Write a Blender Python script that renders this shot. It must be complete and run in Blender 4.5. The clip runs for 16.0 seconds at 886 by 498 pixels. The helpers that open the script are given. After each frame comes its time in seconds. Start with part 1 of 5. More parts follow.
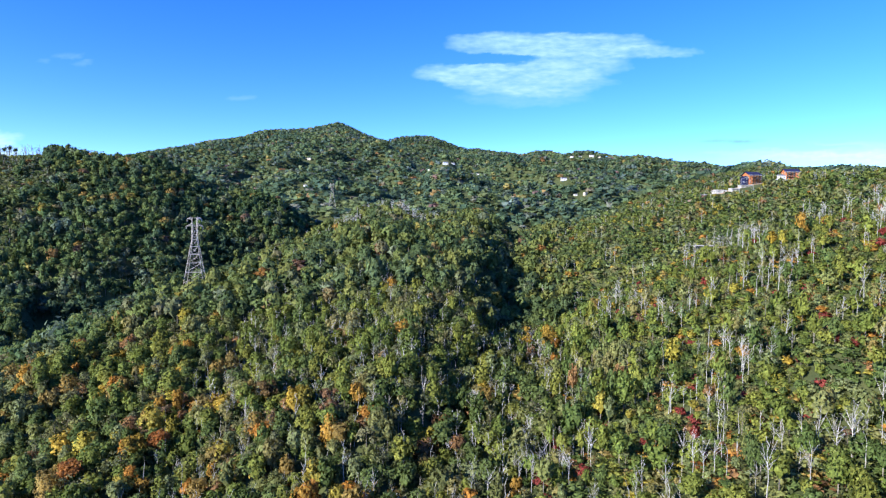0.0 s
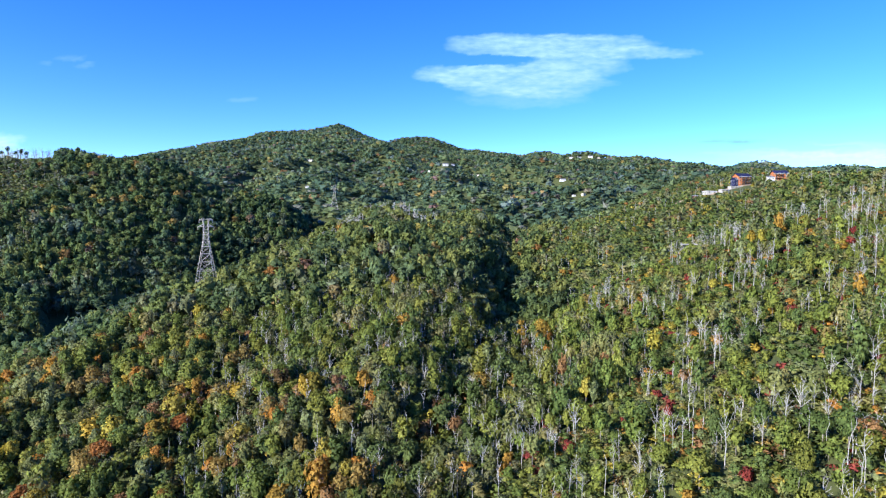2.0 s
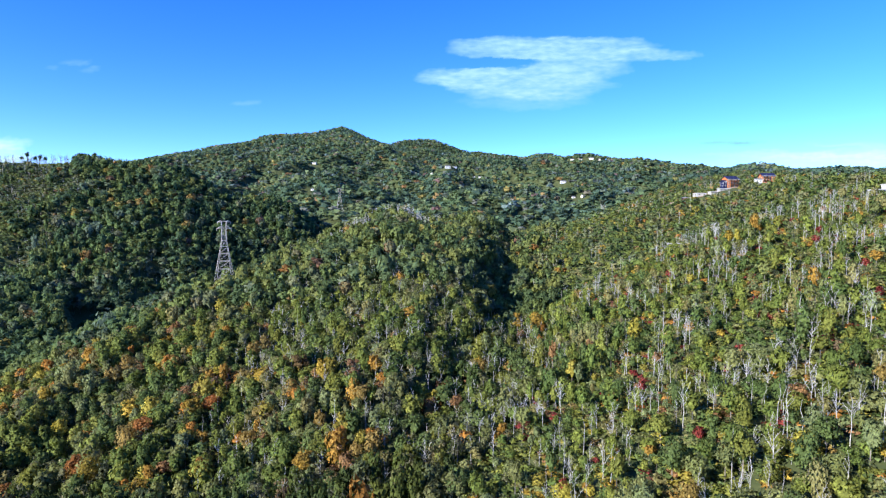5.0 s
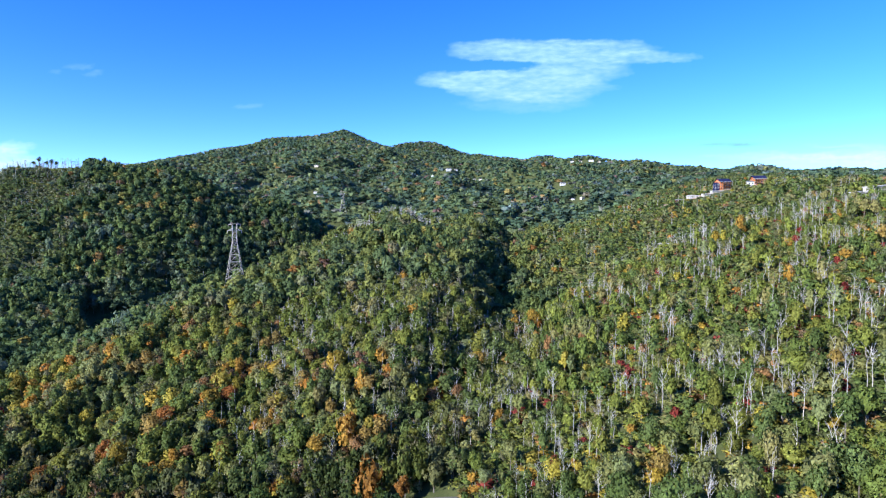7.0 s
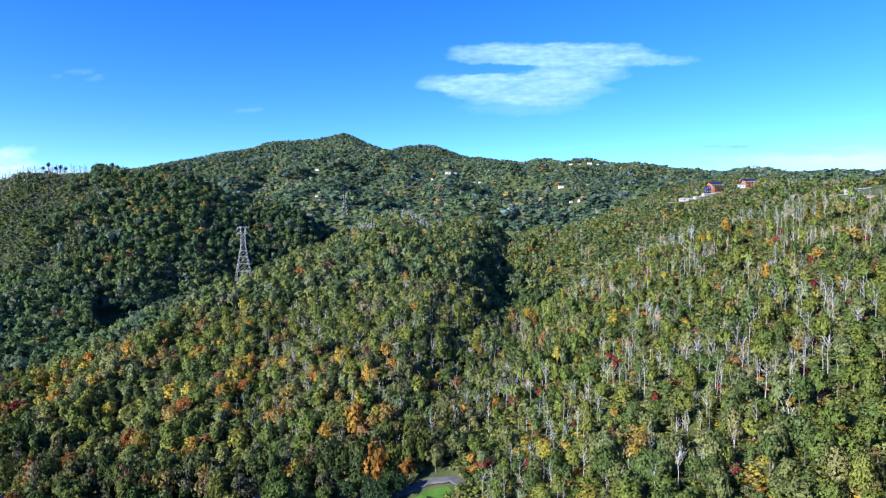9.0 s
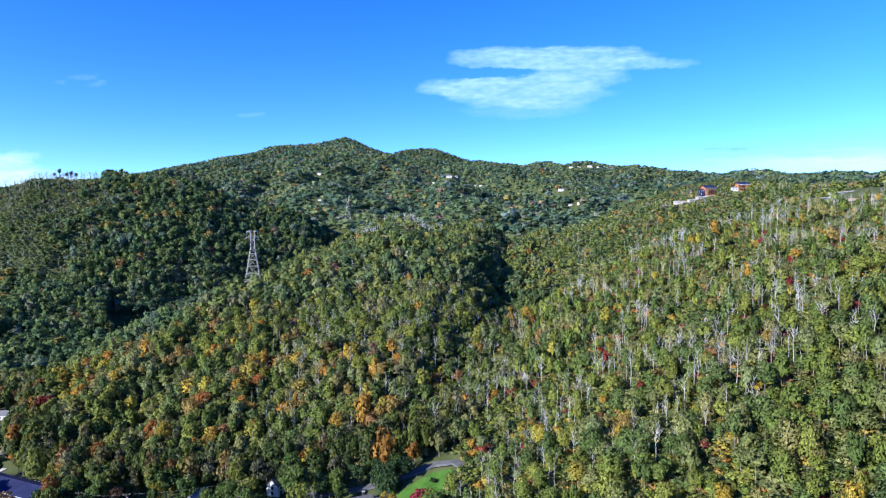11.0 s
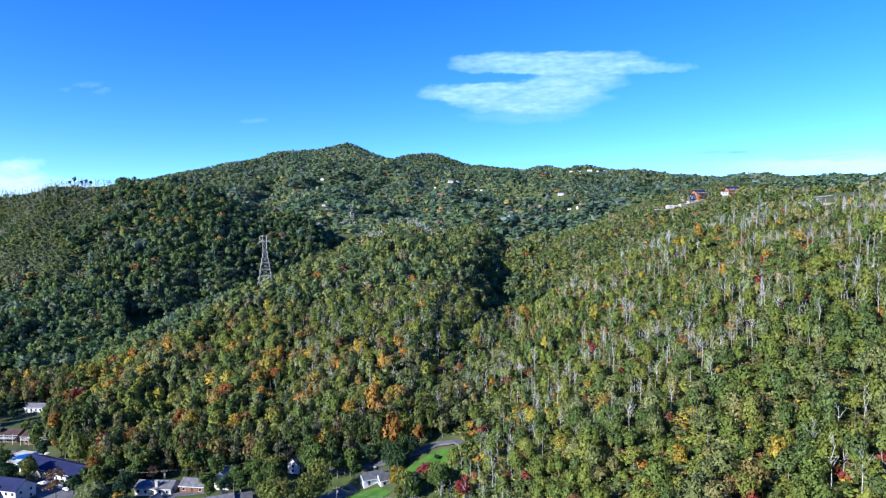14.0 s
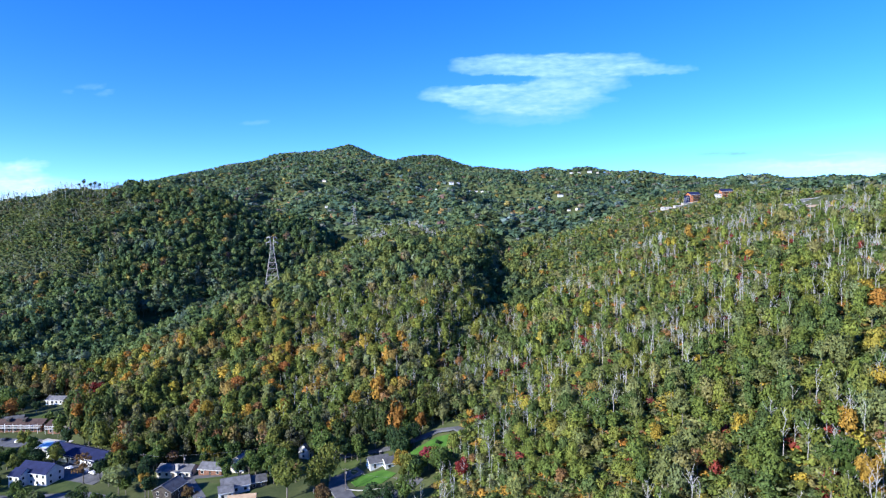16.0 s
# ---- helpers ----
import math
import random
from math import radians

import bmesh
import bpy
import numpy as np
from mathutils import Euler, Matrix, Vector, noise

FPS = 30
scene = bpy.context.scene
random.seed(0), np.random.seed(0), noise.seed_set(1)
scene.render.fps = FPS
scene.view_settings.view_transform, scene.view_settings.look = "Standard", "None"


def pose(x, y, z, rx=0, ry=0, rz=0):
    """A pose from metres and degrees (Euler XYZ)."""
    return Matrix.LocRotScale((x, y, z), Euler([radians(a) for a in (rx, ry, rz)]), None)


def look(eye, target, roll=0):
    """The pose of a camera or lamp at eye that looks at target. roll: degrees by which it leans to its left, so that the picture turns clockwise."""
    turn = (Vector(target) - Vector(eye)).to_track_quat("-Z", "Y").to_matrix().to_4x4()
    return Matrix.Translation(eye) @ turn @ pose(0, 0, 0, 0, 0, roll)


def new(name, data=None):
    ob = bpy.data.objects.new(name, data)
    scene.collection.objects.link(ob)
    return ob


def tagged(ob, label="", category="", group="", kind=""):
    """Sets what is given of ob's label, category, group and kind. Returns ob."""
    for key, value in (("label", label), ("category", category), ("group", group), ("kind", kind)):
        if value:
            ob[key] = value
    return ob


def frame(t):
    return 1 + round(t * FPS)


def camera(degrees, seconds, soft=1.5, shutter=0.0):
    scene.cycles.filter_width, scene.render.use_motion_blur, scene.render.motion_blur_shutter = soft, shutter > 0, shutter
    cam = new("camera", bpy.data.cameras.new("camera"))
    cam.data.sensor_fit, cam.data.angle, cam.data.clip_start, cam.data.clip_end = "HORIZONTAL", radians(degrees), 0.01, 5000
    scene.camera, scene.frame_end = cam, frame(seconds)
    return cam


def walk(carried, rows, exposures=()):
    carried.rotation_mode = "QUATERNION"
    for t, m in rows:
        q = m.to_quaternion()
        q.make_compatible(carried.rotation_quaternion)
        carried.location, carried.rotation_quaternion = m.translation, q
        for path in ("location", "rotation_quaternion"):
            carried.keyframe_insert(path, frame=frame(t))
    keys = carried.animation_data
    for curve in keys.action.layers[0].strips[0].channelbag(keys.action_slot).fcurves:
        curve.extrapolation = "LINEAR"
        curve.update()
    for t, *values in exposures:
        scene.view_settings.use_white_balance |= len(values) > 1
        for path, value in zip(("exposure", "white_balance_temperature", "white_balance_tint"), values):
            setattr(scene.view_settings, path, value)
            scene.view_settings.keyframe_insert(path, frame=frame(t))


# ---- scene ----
# camera: a drone that flies straight back, level, over the valley
cam = camera(73.63, 16.0, soft=1.25)
# seconds, x, y, z, pitch, yaw, roll
PATH = [
    (0, -0.02, 160, 113, -3.006, -0.398, 0.615),
    (0.5, 0.14, 155, 113.02, -2.99, -0.231, 0.578),
    (1, 0.28, 150, 113.03, -2.975, -0.15, 0.546),
    (1.5, 0.38, 145, 113.02, -2.959, -0.119, 0.518),
    (2, 0.46, 140, 113, -2.942, -0.354, 0.491),
    (2.5, 0.52, 135, 112.97, -2.922, -0.319, 0.466),
    (3, 0.55, 130, 112.94, -2.9, -0.264, 0.441),
    (3.5, 0.56, 125, 112.91, -2.875, -0.216, 0.415),
    (4, 0.56, 120, 112.88, -2.846, -0.171, 0.388),
    (6.5, 0.35, 95, 112.79, -2.637, -0.026, 0.219),
    (7, 0.28, 90, 112.79, -2.582, -0.004, 0.176),
    (7.5, 0.21, 85, 112.8, -2.523, -0.014, 0.13),
    (8, 0.13, 80, 112.81, -2.46, -0.015, 0.081),
    (8.5, 0.06, 75, 112.83, -2.393, -0.043, 0.03),
    (9, -0.02, 70, 112.86, -2.324, -0.023, -0.024),
    (11.5, -0.32, 45, 113.05, -1.954, 0.137, -0.304),
    (12, -0.35, 40, 113.08, -1.881, 0.17, -0.357),
    (12.5, -0.37, 35, 113.12, -1.812, 0.19, -0.406),
    (13, -0.38, 30, 113.14, -1.746, 0.222, -0.45),
    (13.5, -0.37, 25, 113.15, -1.685, 0.233, -0.489),
    (14, -0.34, 20, 113.15, -1.631, 0.26, -0.519),
    (14.5, -0.29, 15, 113.13, -1.585, 0.255, -0.541),
    (15, -0.23, 10, 113.08, -1.549, 0.268, -0.551),
    (15.5, -0.14, 5, 113.01, -1.524, 0.305, -0.549),
    (16, -0.03, 0, 112.92, -1.512, 0.361, -0.532),
]
walk(cam, [(t, pose(x, y, z, 0, 0, yaw) @ pose(0, 0, 0, 90 + pitch) @ pose(0, 0, 0, 0, 0, roll)) for t, x, y, z, pitch, yaw, roll in PATH], exposures=[(0, 1.58, 5950, 10), (6, 1.56, 5800, 10), (16, 1.56, 5600, 9)])

# ---- world, sun, exposure ----
SUN_AZ, SUN_EL = radians(-128), radians(27)  # from +y, clockwise
world = bpy.data.worlds.new("world")
scene.world = world
world.use_nodes = True
wn, wl = world.node_tree.nodes, world.node_tree.links
sky = wn.new("ShaderNodeTexSky")
sky.sky_type, sky.sun_disc = "NISHITA", False
sky.sun_elevation, sky.sun_rotation = SUN_EL, SUN_AZ
sky.altitude, sky.air_density, sky.dust_density, sky.ozone_density = 500, 0.68, 0.0, 4.0
tone = wn.new("ShaderNodeHueSaturation")
tone.inputs["Hue"].default_value, tone.inputs["Saturation"].default_value, tone.inputs["Value"].default_value = 0.518, 1.25, 0.89
wl.new(sky.outputs[0], tone.inputs["Color"])
wl.new(tone.outputs[0], wn["Background"].inputs["Color"])
wn["Background"].inputs["Strength"].default_value = 0.135
sun = new("sun", bpy.data.lights.new("sun", "SUN"))
sun.data.energy, sun.data.angle, sun.data.color = 3.85, radians(0.53), (1.0, 0.90, 0.74)
sun_dir = Vector((math.sin(SUN_AZ) * math.cos(SUN_EL), math.cos(SUN_AZ) * math.cos(SUN_EL), math.sin(SUN_EL)))
sun.matrix_world = look(sun_dir * 300, (0, 0, 0))


# ---- materials ----
def material(name):
    m = bpy.data.materials.new(name)
    m.use_nodes = True
    return m, m.node_tree.nodes, m.node_tree.links, m.node_tree.nodes["Principled BSDF"]


def noisy(name, a, b, scale=1.0, rough=0.8, bump=0.0, metal=0.0, fine=8.0, vary=0.0):
    """A surface between two colours, mottled at two scales, with fine relief."""
    m, n, l, bsdf = material(name)
    co = n.new("ShaderNodeTexCoord")
    n1, n2 = n.new("ShaderNodeTexNoise"), n.new("ShaderNodeTexNoise")
    n1.inputs["Scale"].default_value, n1.inputs["Detail"].default_value = scale, 5
    n2.inputs["Scale"].default_value, n2.inputs["Detail"].default_value = scale * fine, 3
    mix = n.new("ShaderNodeMath")
    mix.operation = "MULTIPLY_ADD"
    mix.inputs[1].default_value = 0.45
    ramp = n.new("ShaderNodeValToRGB")
    ramp.color_ramp.elements[0].position, ramp.color_ramp.elements[1].position = 0.52, 0.92
    ramp.color_ramp.elements[0].color, ramp.color_ramp.elements[1].color = (*a, 1), (*b, 1)
    for t in (n1, n2):
        l.new(co.outputs["Object"], t.inputs["Vector"])
    l.new(n2.outputs["Fac"], mix.inputs[0])
    l.new(n1.outputs["Fac"], mix.inputs[2])
    l.new(mix.outputs[0], ramp.inputs["Fac"])
    out = ramp.outputs["Color"]
    if vary:
        info, hsv, mr = n.new("ShaderNodeObjectInfo"), n.new("ShaderNodeHueSaturation"), n.new("ShaderNodeMapRange")
        mr.inputs["To Min"].default_value, mr.inputs["To Max"].default_value = 1 - vary, 1 + vary
        l.new(info.outputs["Random"], mr.inputs["Value"])
        l.new(mr.outputs[0], hsv.inputs["Value"])
        l.new(out, hsv.inputs["Color"])
        out = hsv.outputs["Color"]
    l.new(out, bsdf.inputs["Base Color"])
    bsdf.inputs["Roughness"].default_value, bsdf.inputs["Metallic"].default_value = rough, metal
    bsdf.inputs["Specular IOR Level"].default_value = 0.15 if rough > 0.7 else 0.4
    if bump:
        b_ = n.new("ShaderNodeBump")
        b_.inputs["Strength"].default_value, b_.inputs["Distance"].default_value = bump, 0.05
        l.new(mix.outputs[0], b_.inputs["Height"])
        l.new(b_.outputs[0], bsdf.inputs["Normal"])
    return m


def leaves(name, colour=None, vary=0.25):
    """Foliage: light reflected and let through. With no colour given, each plant's own tint is read from its mesh."""
    m, n, l, bsdf = material(name)
    if colour is None:
        at = n.new("ShaderNodeAttribute")
        at.attribute_name = "leaf_colour"
        src = at.outputs["Color"]
    else:
        rgb = n.new("ShaderNodeRGB")
        rgb.outputs[0].default_value = (*colour, 1)
        src = rgb.outputs[0]
    co, tex, hsv, mr = n.new("ShaderNodeTexCoord"), n.new("ShaderNodeTexNoise"), n.new("ShaderNodeHueSaturation"), n.new("ShaderNodeMapRange")
    tex.inputs["Scale"].default_value, tex.inputs["Detail"].default_value = 1.3, 5
    mr.inputs["From Min"].default_value, mr.inputs["From Max"].default_value = 0.3, 0.7
    mr.inputs["To Min"].default_value, mr.inputs["To Max"].default_value = 0.54, 1.46
    l.new(co.outputs["Object"], tex.inputs["Vector"])
    l.new(tex.outputs["Fac"], mr.inputs["Value"])
    l.new(mr.outputs[0], hsv.inputs["Value"])
    l.new(src, hsv.inputs["Color"])
    out = hsv.outputs["Color"]
    if colour is not None:
        tex.inputs["Scale"].default_value = 2.5
        geo, h0, m0 = n.new("ShaderNodeNewGeometry"), n.new("ShaderNodeHueSaturation"), n.new("ShaderNodeMapRange")
        m0.inputs["To Min"].default_value, m0.inputs["To Max"].default_value = 0.7, 1.3
        l.new(geo.outputs["Random Per Island"], m0.inputs["Value"])
        l.new(m0.outputs[0], h0.inputs["Value"])
        l.new(out, h0.inputs["Color"])
        out = h0.outputs["Color"]
        info, h2, m2 = n.new("ShaderNodeObjectInfo"), n.new("ShaderNodeHueSaturation"), n.new("ShaderNodeMapRange")
        m2.inputs["To Min"].default_value, m2.inputs["To Max"].default_value = 1 - vary, 1 + vary
        m3 = n.new("ShaderNodeMapRange")
        m3.inputs["To Min"].default_value, m3.inputs["To Max"].default_value = 0.515, 0.485
        l.new(info.outputs["Random"], m2.inputs["Value"])
        l.new(info.outputs["Random"], m3.inputs["Value"])
        l.new(m2.outputs[0], h2.inputs["Value"])
        l.new(m3.outputs[0], h2.inputs["Hue"])
        l.new(out, h2.inputs["Color"])
        out = h2.outputs["Color"]
    tr, mix = n.new("ShaderNodeBsdfTranslucent"), n.new("ShaderNodeMixShader")
    mix.inputs["Fac"].default_value = 0.36
    bsdf.inputs["Roughness"].default_value = 0.7
    bsdf.inputs["Specular IOR Level"].default_value = 0.15
    l.new(out, bsdf.inputs["Base Color"])
    l.new(out, tr.inputs["Color"])
    l.new(bsdf.outputs[0], mix.inputs[1])
    l.new(tr.outputs[0], mix.inputs[2])
    l.new(mix.outputs[0], n["Material Output"].inputs["Surface"])
    return m


FOLIAGE = leaves("foliage")
BARK = noisy("bark", (0.10, 0.085, 0.07), (0.24, 0.22, 0.19), 1.5, 0.9, 0.5)
DEADWOOD = noisy("bleached_wood", (0.24, 0.235, 0.225), (0.46, 0.45, 0.435), 0.8, 0.85, 0.3)
FLOOR = noisy("forest_floor", (0.036, 0.050, 0.018), (0.080, 0.092, 0.036), 0.08, 0.95, 0.6, fine=14)
STEEL = noisy("galvanised_steel", (0.27, 0.26, 0.25), (0.42, 0.40, 0.38), 0.6, 0.6, 0.1, metal=0.2)


# ---- the shape of the land ----
def smooth_max(a, b, k):
    h = np.clip(0.5 + 0.5 * (a - b) / k, 0, 1)
    return b + (a - b) * h + k * h * (1 - h)


def ridge(x, y, crest, lin, quad, round_=20.0):
    """Height of a hill with that crest line (x, y, z), falling off by lin * d + quad * d * d on either side: (left, right)."""
    height = np.full(x.shape, -1e9)
    last = len(crest) - 2
    for k, ((x0, y0, z0), (x1, y1, z1)) in enumerate(zip(crest, crest[1:])):
        dx, dy = x1 - x0, y1 - y0
        t = ((x - x0) * dx + (y - y0) * dy) / (dx * dx + dy * dy)
        s = np.clip(t, 0, 1)
        past = (np.maximum(-t, 0) * (k > 0) + np.maximum(t - 1, 0) * (k < last)) * np.hypot(dx, dy)
        d = np.hypot(x - x0 - s * dx, y - y0 - s * dy) + past
        side = (x - x0) * dy - (y - y0) * dx > 0
        d_ = np.sqrt(d * d + round_ ** 2) - round_
        li, qu = np.where(side, lin[1], lin[0]), np.where(side, quad[1], quad[0])
        z = z0 + s * (z1 - z0) - li * d_ - qu * np.minimum(d_, 700) ** 2
        height = np.maximum(height, z)
    return height


def ripple(x, y, size, seed):
    """Cheap smooth unevenness between about -1 and 1."""
    r = np.random.RandomState(seed)
    out = np.zeros(x.shape)
    for k in range(7):
        a, p, f = r.uniform(0, 2 * np.pi), r.uniform(0, 2 * np.pi), r.uniform(0.6, 1.7) / size * 2 * np.pi
        out += np.sin((x * np.cos(a) + y * np.sin(a)) * f + p + 0.8 * np.sin((y * np.cos(a) - x * np.sin(a)) * f * 0.7 + p * 2))
    return out / 4.0


CENTRAL = [(-55, 335, -3), (-38, 380, 37), (-12, 480, 65), (-30, 620, 94), (-55, 780, 116), (-30, 960, 96)]
SHOULDER = [(0, 440, 53), (9, 500, 68), (18, 580, 86), (28, 660, 98), (40, 730, 105), (40, 800, 108), (-30, 880, 102)]
SPUR = [(-95, 590, 78), (-125, 580, 70), (-163, 578, 60), (-210, 588, 42), (-258, 602, 21), (-330, 640, -12)]
RIGHT = [(300, -500, 105), (310, 60, 112), (330, 221, 125), (345, 340, 131), (380, 500, 140), (385, 780, 158), (480, 1050, 185)]
LEFT = [(-1500, 700, 105), (-800, 880, 150), (-660, 902, 168), (-580, 925, 180), (-490, 935, 187), (-390, 965, 176), (-330, 995, 147), (-238, 1025, 128), (-170, 1045, 88), (-120, 1060, 55)]
MOUNT = [(-1900, 2500, 190), (-1480, 2800, 352), (-1480, 3200, 440), (-1284, 3500, 530), (-1040, 3700, 614), (-824, 3850, 648), (-640, 3900, 698),
         (-466, 3950, 628), (-320, 4000, 590), (176, 4000, 548), (570, 3600, 490), (813, 3200, 447), (1033, 2600, 345), (1035, 2100, 287), (1000, 1700, 244), (889, 1300, 222), (1100, 800, 200)]
BEHIND = [(-480, 4650, 660), (-290, 4700, 716), (-168, 4700, 726), (-50, 4700, 717), (140, 4700, 645)]
BENCH = [(262, 486, 123), (285, 502, 131), (306, 510, 134), (338, 530, 144), (362, 536, 145)]
LODGES = [(262, 730, 137), (310, 750, 150), (375, 772, 156)]
FOOT = [(-470, 870, 74), (-424, 790, 54), (-414, 700, 38), (-416, 620, 26), (-426, 540, 15), (-450, 470, 2)]
KNOLL = [(-240, 1190, 112), (-180, 1152, 120), (-120, 1150, 110)]


# places kept free of trees: x, y, radius
CLEAR = [(-277, 416, 11), (-274, 405, 9), (345, 744, 11), (386, 744, 9), (407, 739, 9), (308, 496, 7), (330, 505, 8), (318, 508, 8), (332, 516, 7), (318, 518, 7), (290, 494, 7), (312, 752, 17), (300, 738, 16), (270, 732, 11), (248, 722, 9), (232, 716, 7), (366, 766, 20), (340, 762, 14), (405, 712, 14), (172, 534, 11), (296, 512, 20), (318, 530, 18), (300, 500, 14), (325, 490, 14), (350, 480, 14),
         (395, 548, 10), (296, 498, 16), (318, 486, 14), (342, 474, 14), (290, 727, 10), (264, 718, 8), (312, 741, 12), (282, 506, 12), (322, 522, 14), (340, 526, 12), (-168, 566, 9), (-166, 553, 12), (-179, 1150, 9), (390, 745, 14), (430, 735, 14)]
# houses on the far mountain sides: x, y, length, turn
HOMES = [(-526, 3315, 22, 20), (-530, 2579, 24, -10), (-796, 2661, 26, 30), (-315, 1558, 12, 0), (-267, 1790, 18, 15), (-299, 2223, 20, 70), (-197, 2383, 19, -20), (-34, 2148, 17, 60), (18, 2050, 23, 10), (43, 2082, 14, 20), (114, 2896, 24, 0), (146, 2894, 22, 10), (174, 2846, 19, -10), (383, 1991, 24, 5), (352, 1589, 16, 40), (329, 1595, 12, 0), (-156, 3560, 20, 0), (678, 3215, 24, 0), (711, 3180, 26, 15), (764, 3162, 30, 0), (800, 3148, 20, 0)]
CLEAR += [(hx - 14 * hx / hy, hy - 14, 0.7 * hl + 11) for hx, hy, hl, _ in HOMES]


def free(x, y):
    ok = np.ones(np.shape(x), bool)
    for cx, cy, cr in CLEAR:
        ok &= (x - cx) ** 2 + (y - cy) ** 2 > cr * cr
    return ok


def gully(y):
    """x of the line of the gully between the middle hill and the burnt slope."""
    return np.interp(y, [200, 300, 380, 450, 500, 570, 620, 730, 800, 1000], [-20, 4, 44, 58, 53, 54, 57, 74, 96, 160])


def land(x, y):
    x, y = np.asarray(x, float), np.asarray(y, float)
    z = np.interp(x, [-700, -200, -40, 20], [-12, -8, 0, 3]) + 0.03 * np.clip(y - 300, -150, 150)
    far = np.interp(y, [430, 560, 700, 800, 900, 1000, 1130, 1300, 1600, 5000], [0, 1, 3, 8, 20, 46, 92, 128, 166, 550])
    z = z + far * (1 - 0.85 * np.clip((-x / np.maximum(y, 1) - 0.56) / 0.12, 0, 1))
    fade = np.clip((4250 - y) / 400, 0, 1)
    z = z + fade * np.clip((y - 900) / 800, 0, 1) * (30 * ripple(x, y, 560, 5) + 15 * ripple(x, y, 230, 6))
    z = smooth_max(z, ridge(x, y, LEFT, (0.40, 0.50), (0.0, 0.0008), 22) + 6 * ripple(x, y, 150, 3), 8)
    z = smooth_max(z, ridge(x, y, MOUNT, (0.30, 0.26), (0.0, 0.0), 40) - 10 + 21 * fade * ripple(x, y, 430, 8) * np.clip((np.hypot(x + 640, y - 3900) - 150) / 400, 0, 1), 25)
    side = x / np.maximum(y, 1)
    folds = np.clip((3450 - y) / 500, 0, 1) * np.clip((y - 1250) / 500, 0, 1) * np.clip((0.26 - side) / 0.1, 0, 1) * np.clip((side + 0.42) / 0.1, 0, 1)
    wander = 130 * ripple(x, y, 900, 15)
    z = z + folds * (38 * np.sin((x + 0.25 * y + wander) * 2 * np.pi / 400) + 15 * np.sin((x - 0.3 * y + 0.6 * wander) * 2 * np.pi / 170))
    z = smooth_max(z, ridge(x, y, BEHIND, (0.55, 0.55), (0.0, 0.0), 40), 20)
    z = smooth_max(z, ridge(x, y, FOOT, (1.05, 0.1), (0.0, 0.0), 8), 4)
    z = smooth_max(z, ridge(x, y, KNOLL, (0.5, 0.5), (0.0, 0.0), 25), 8)
    bend = 11 * ripple(x, y, 85, 71)
    z = smooth_max(z, ridge(x + bend, y, CENTRAL, (0.48, np.interp(y, [350, 400, 450, 520], [0.30, 0.55, 0.85, 0.95])), (0.0, 0.0), 16) + 2.5 * ripple(x, y, 70, 1), 8)
    z = smooth_max(z, ridge(x + bend, y, SHOULDER, (0.18, 1.1), (0.0022, 0.0), 16) + 2.5 * ripple(x, y, 60, 7), 6)
    z = smooth_max(z, ridge(x, y, SPUR, (0.22, 0.55), (0.0003, 0.0), 14) + 1.5 * ripple(x, y, 60, 4), 8)
    z = smooth_max(z, ridge(x, y, RIGHT, (0.18, 0.15), (0.0007, 0.0002), 25) + 2.2 * ripple(x, y, 60, 2), 8)
    z = smooth_max(z, ridge(x, y, BENCH, (0.35, 0.35), (0.0, 0.0), 14), 5)
    z = smooth_max(z, ridge(x, y, LODGES, (0.3, 0.3), (0.0, 0.0), 16), 5)
    d = x - gully(y)
    return z - np.interp(y, [330, 380, 450, 500, 570, 620, 700, 800], [0, 10, 17, 18, 13, 10, 6, 0]) * np.exp(-(d / np.where(d < 0, 26, 52)) ** 2)


def graded(lo, hi, fine_lo, fine_hi, fine, growth):
    """Grid lines, fine in the middle and coarser outwards."""
    out = list(np.arange(fine_lo, fine_hi + 0.1, fine))
    step, v = fine, out[-1]
    while v < hi:
        step = min(step * growth, 38)
        v += step
        out.append(v)
    step, v = fine, fine_lo
    while v > lo:
        step = min(step * growth, 38)
        v -= step
        out.insert(0, v)
    return np.array(out)


def mesh_object(name, verts, faces, mat, smooth=False, parent=None):
    me = bpy.data.meshes.new(name)
    me.from_pydata([tuple(v) for v in verts], [], [tuple(f) for f in faces])
    if smooth:
        me.polygons.foreach_set("use_smooth", [True] * len(me.polygons))
    me.materials.append(mat)
    ob = new(name, me)
    if parent:
        ob.parent = parent
    return ob


def rounded(me, normals):
    """Shade each loose leaf triangle along with the lobe of the crown that it sits on."""
    at = me.attributes.new("custom_normal", "FLOAT_VECTOR", "POINT")
    at.data.foreach_set("vector", np.repeat(np.asarray(normals, np.float32), 3, 0).ravel())


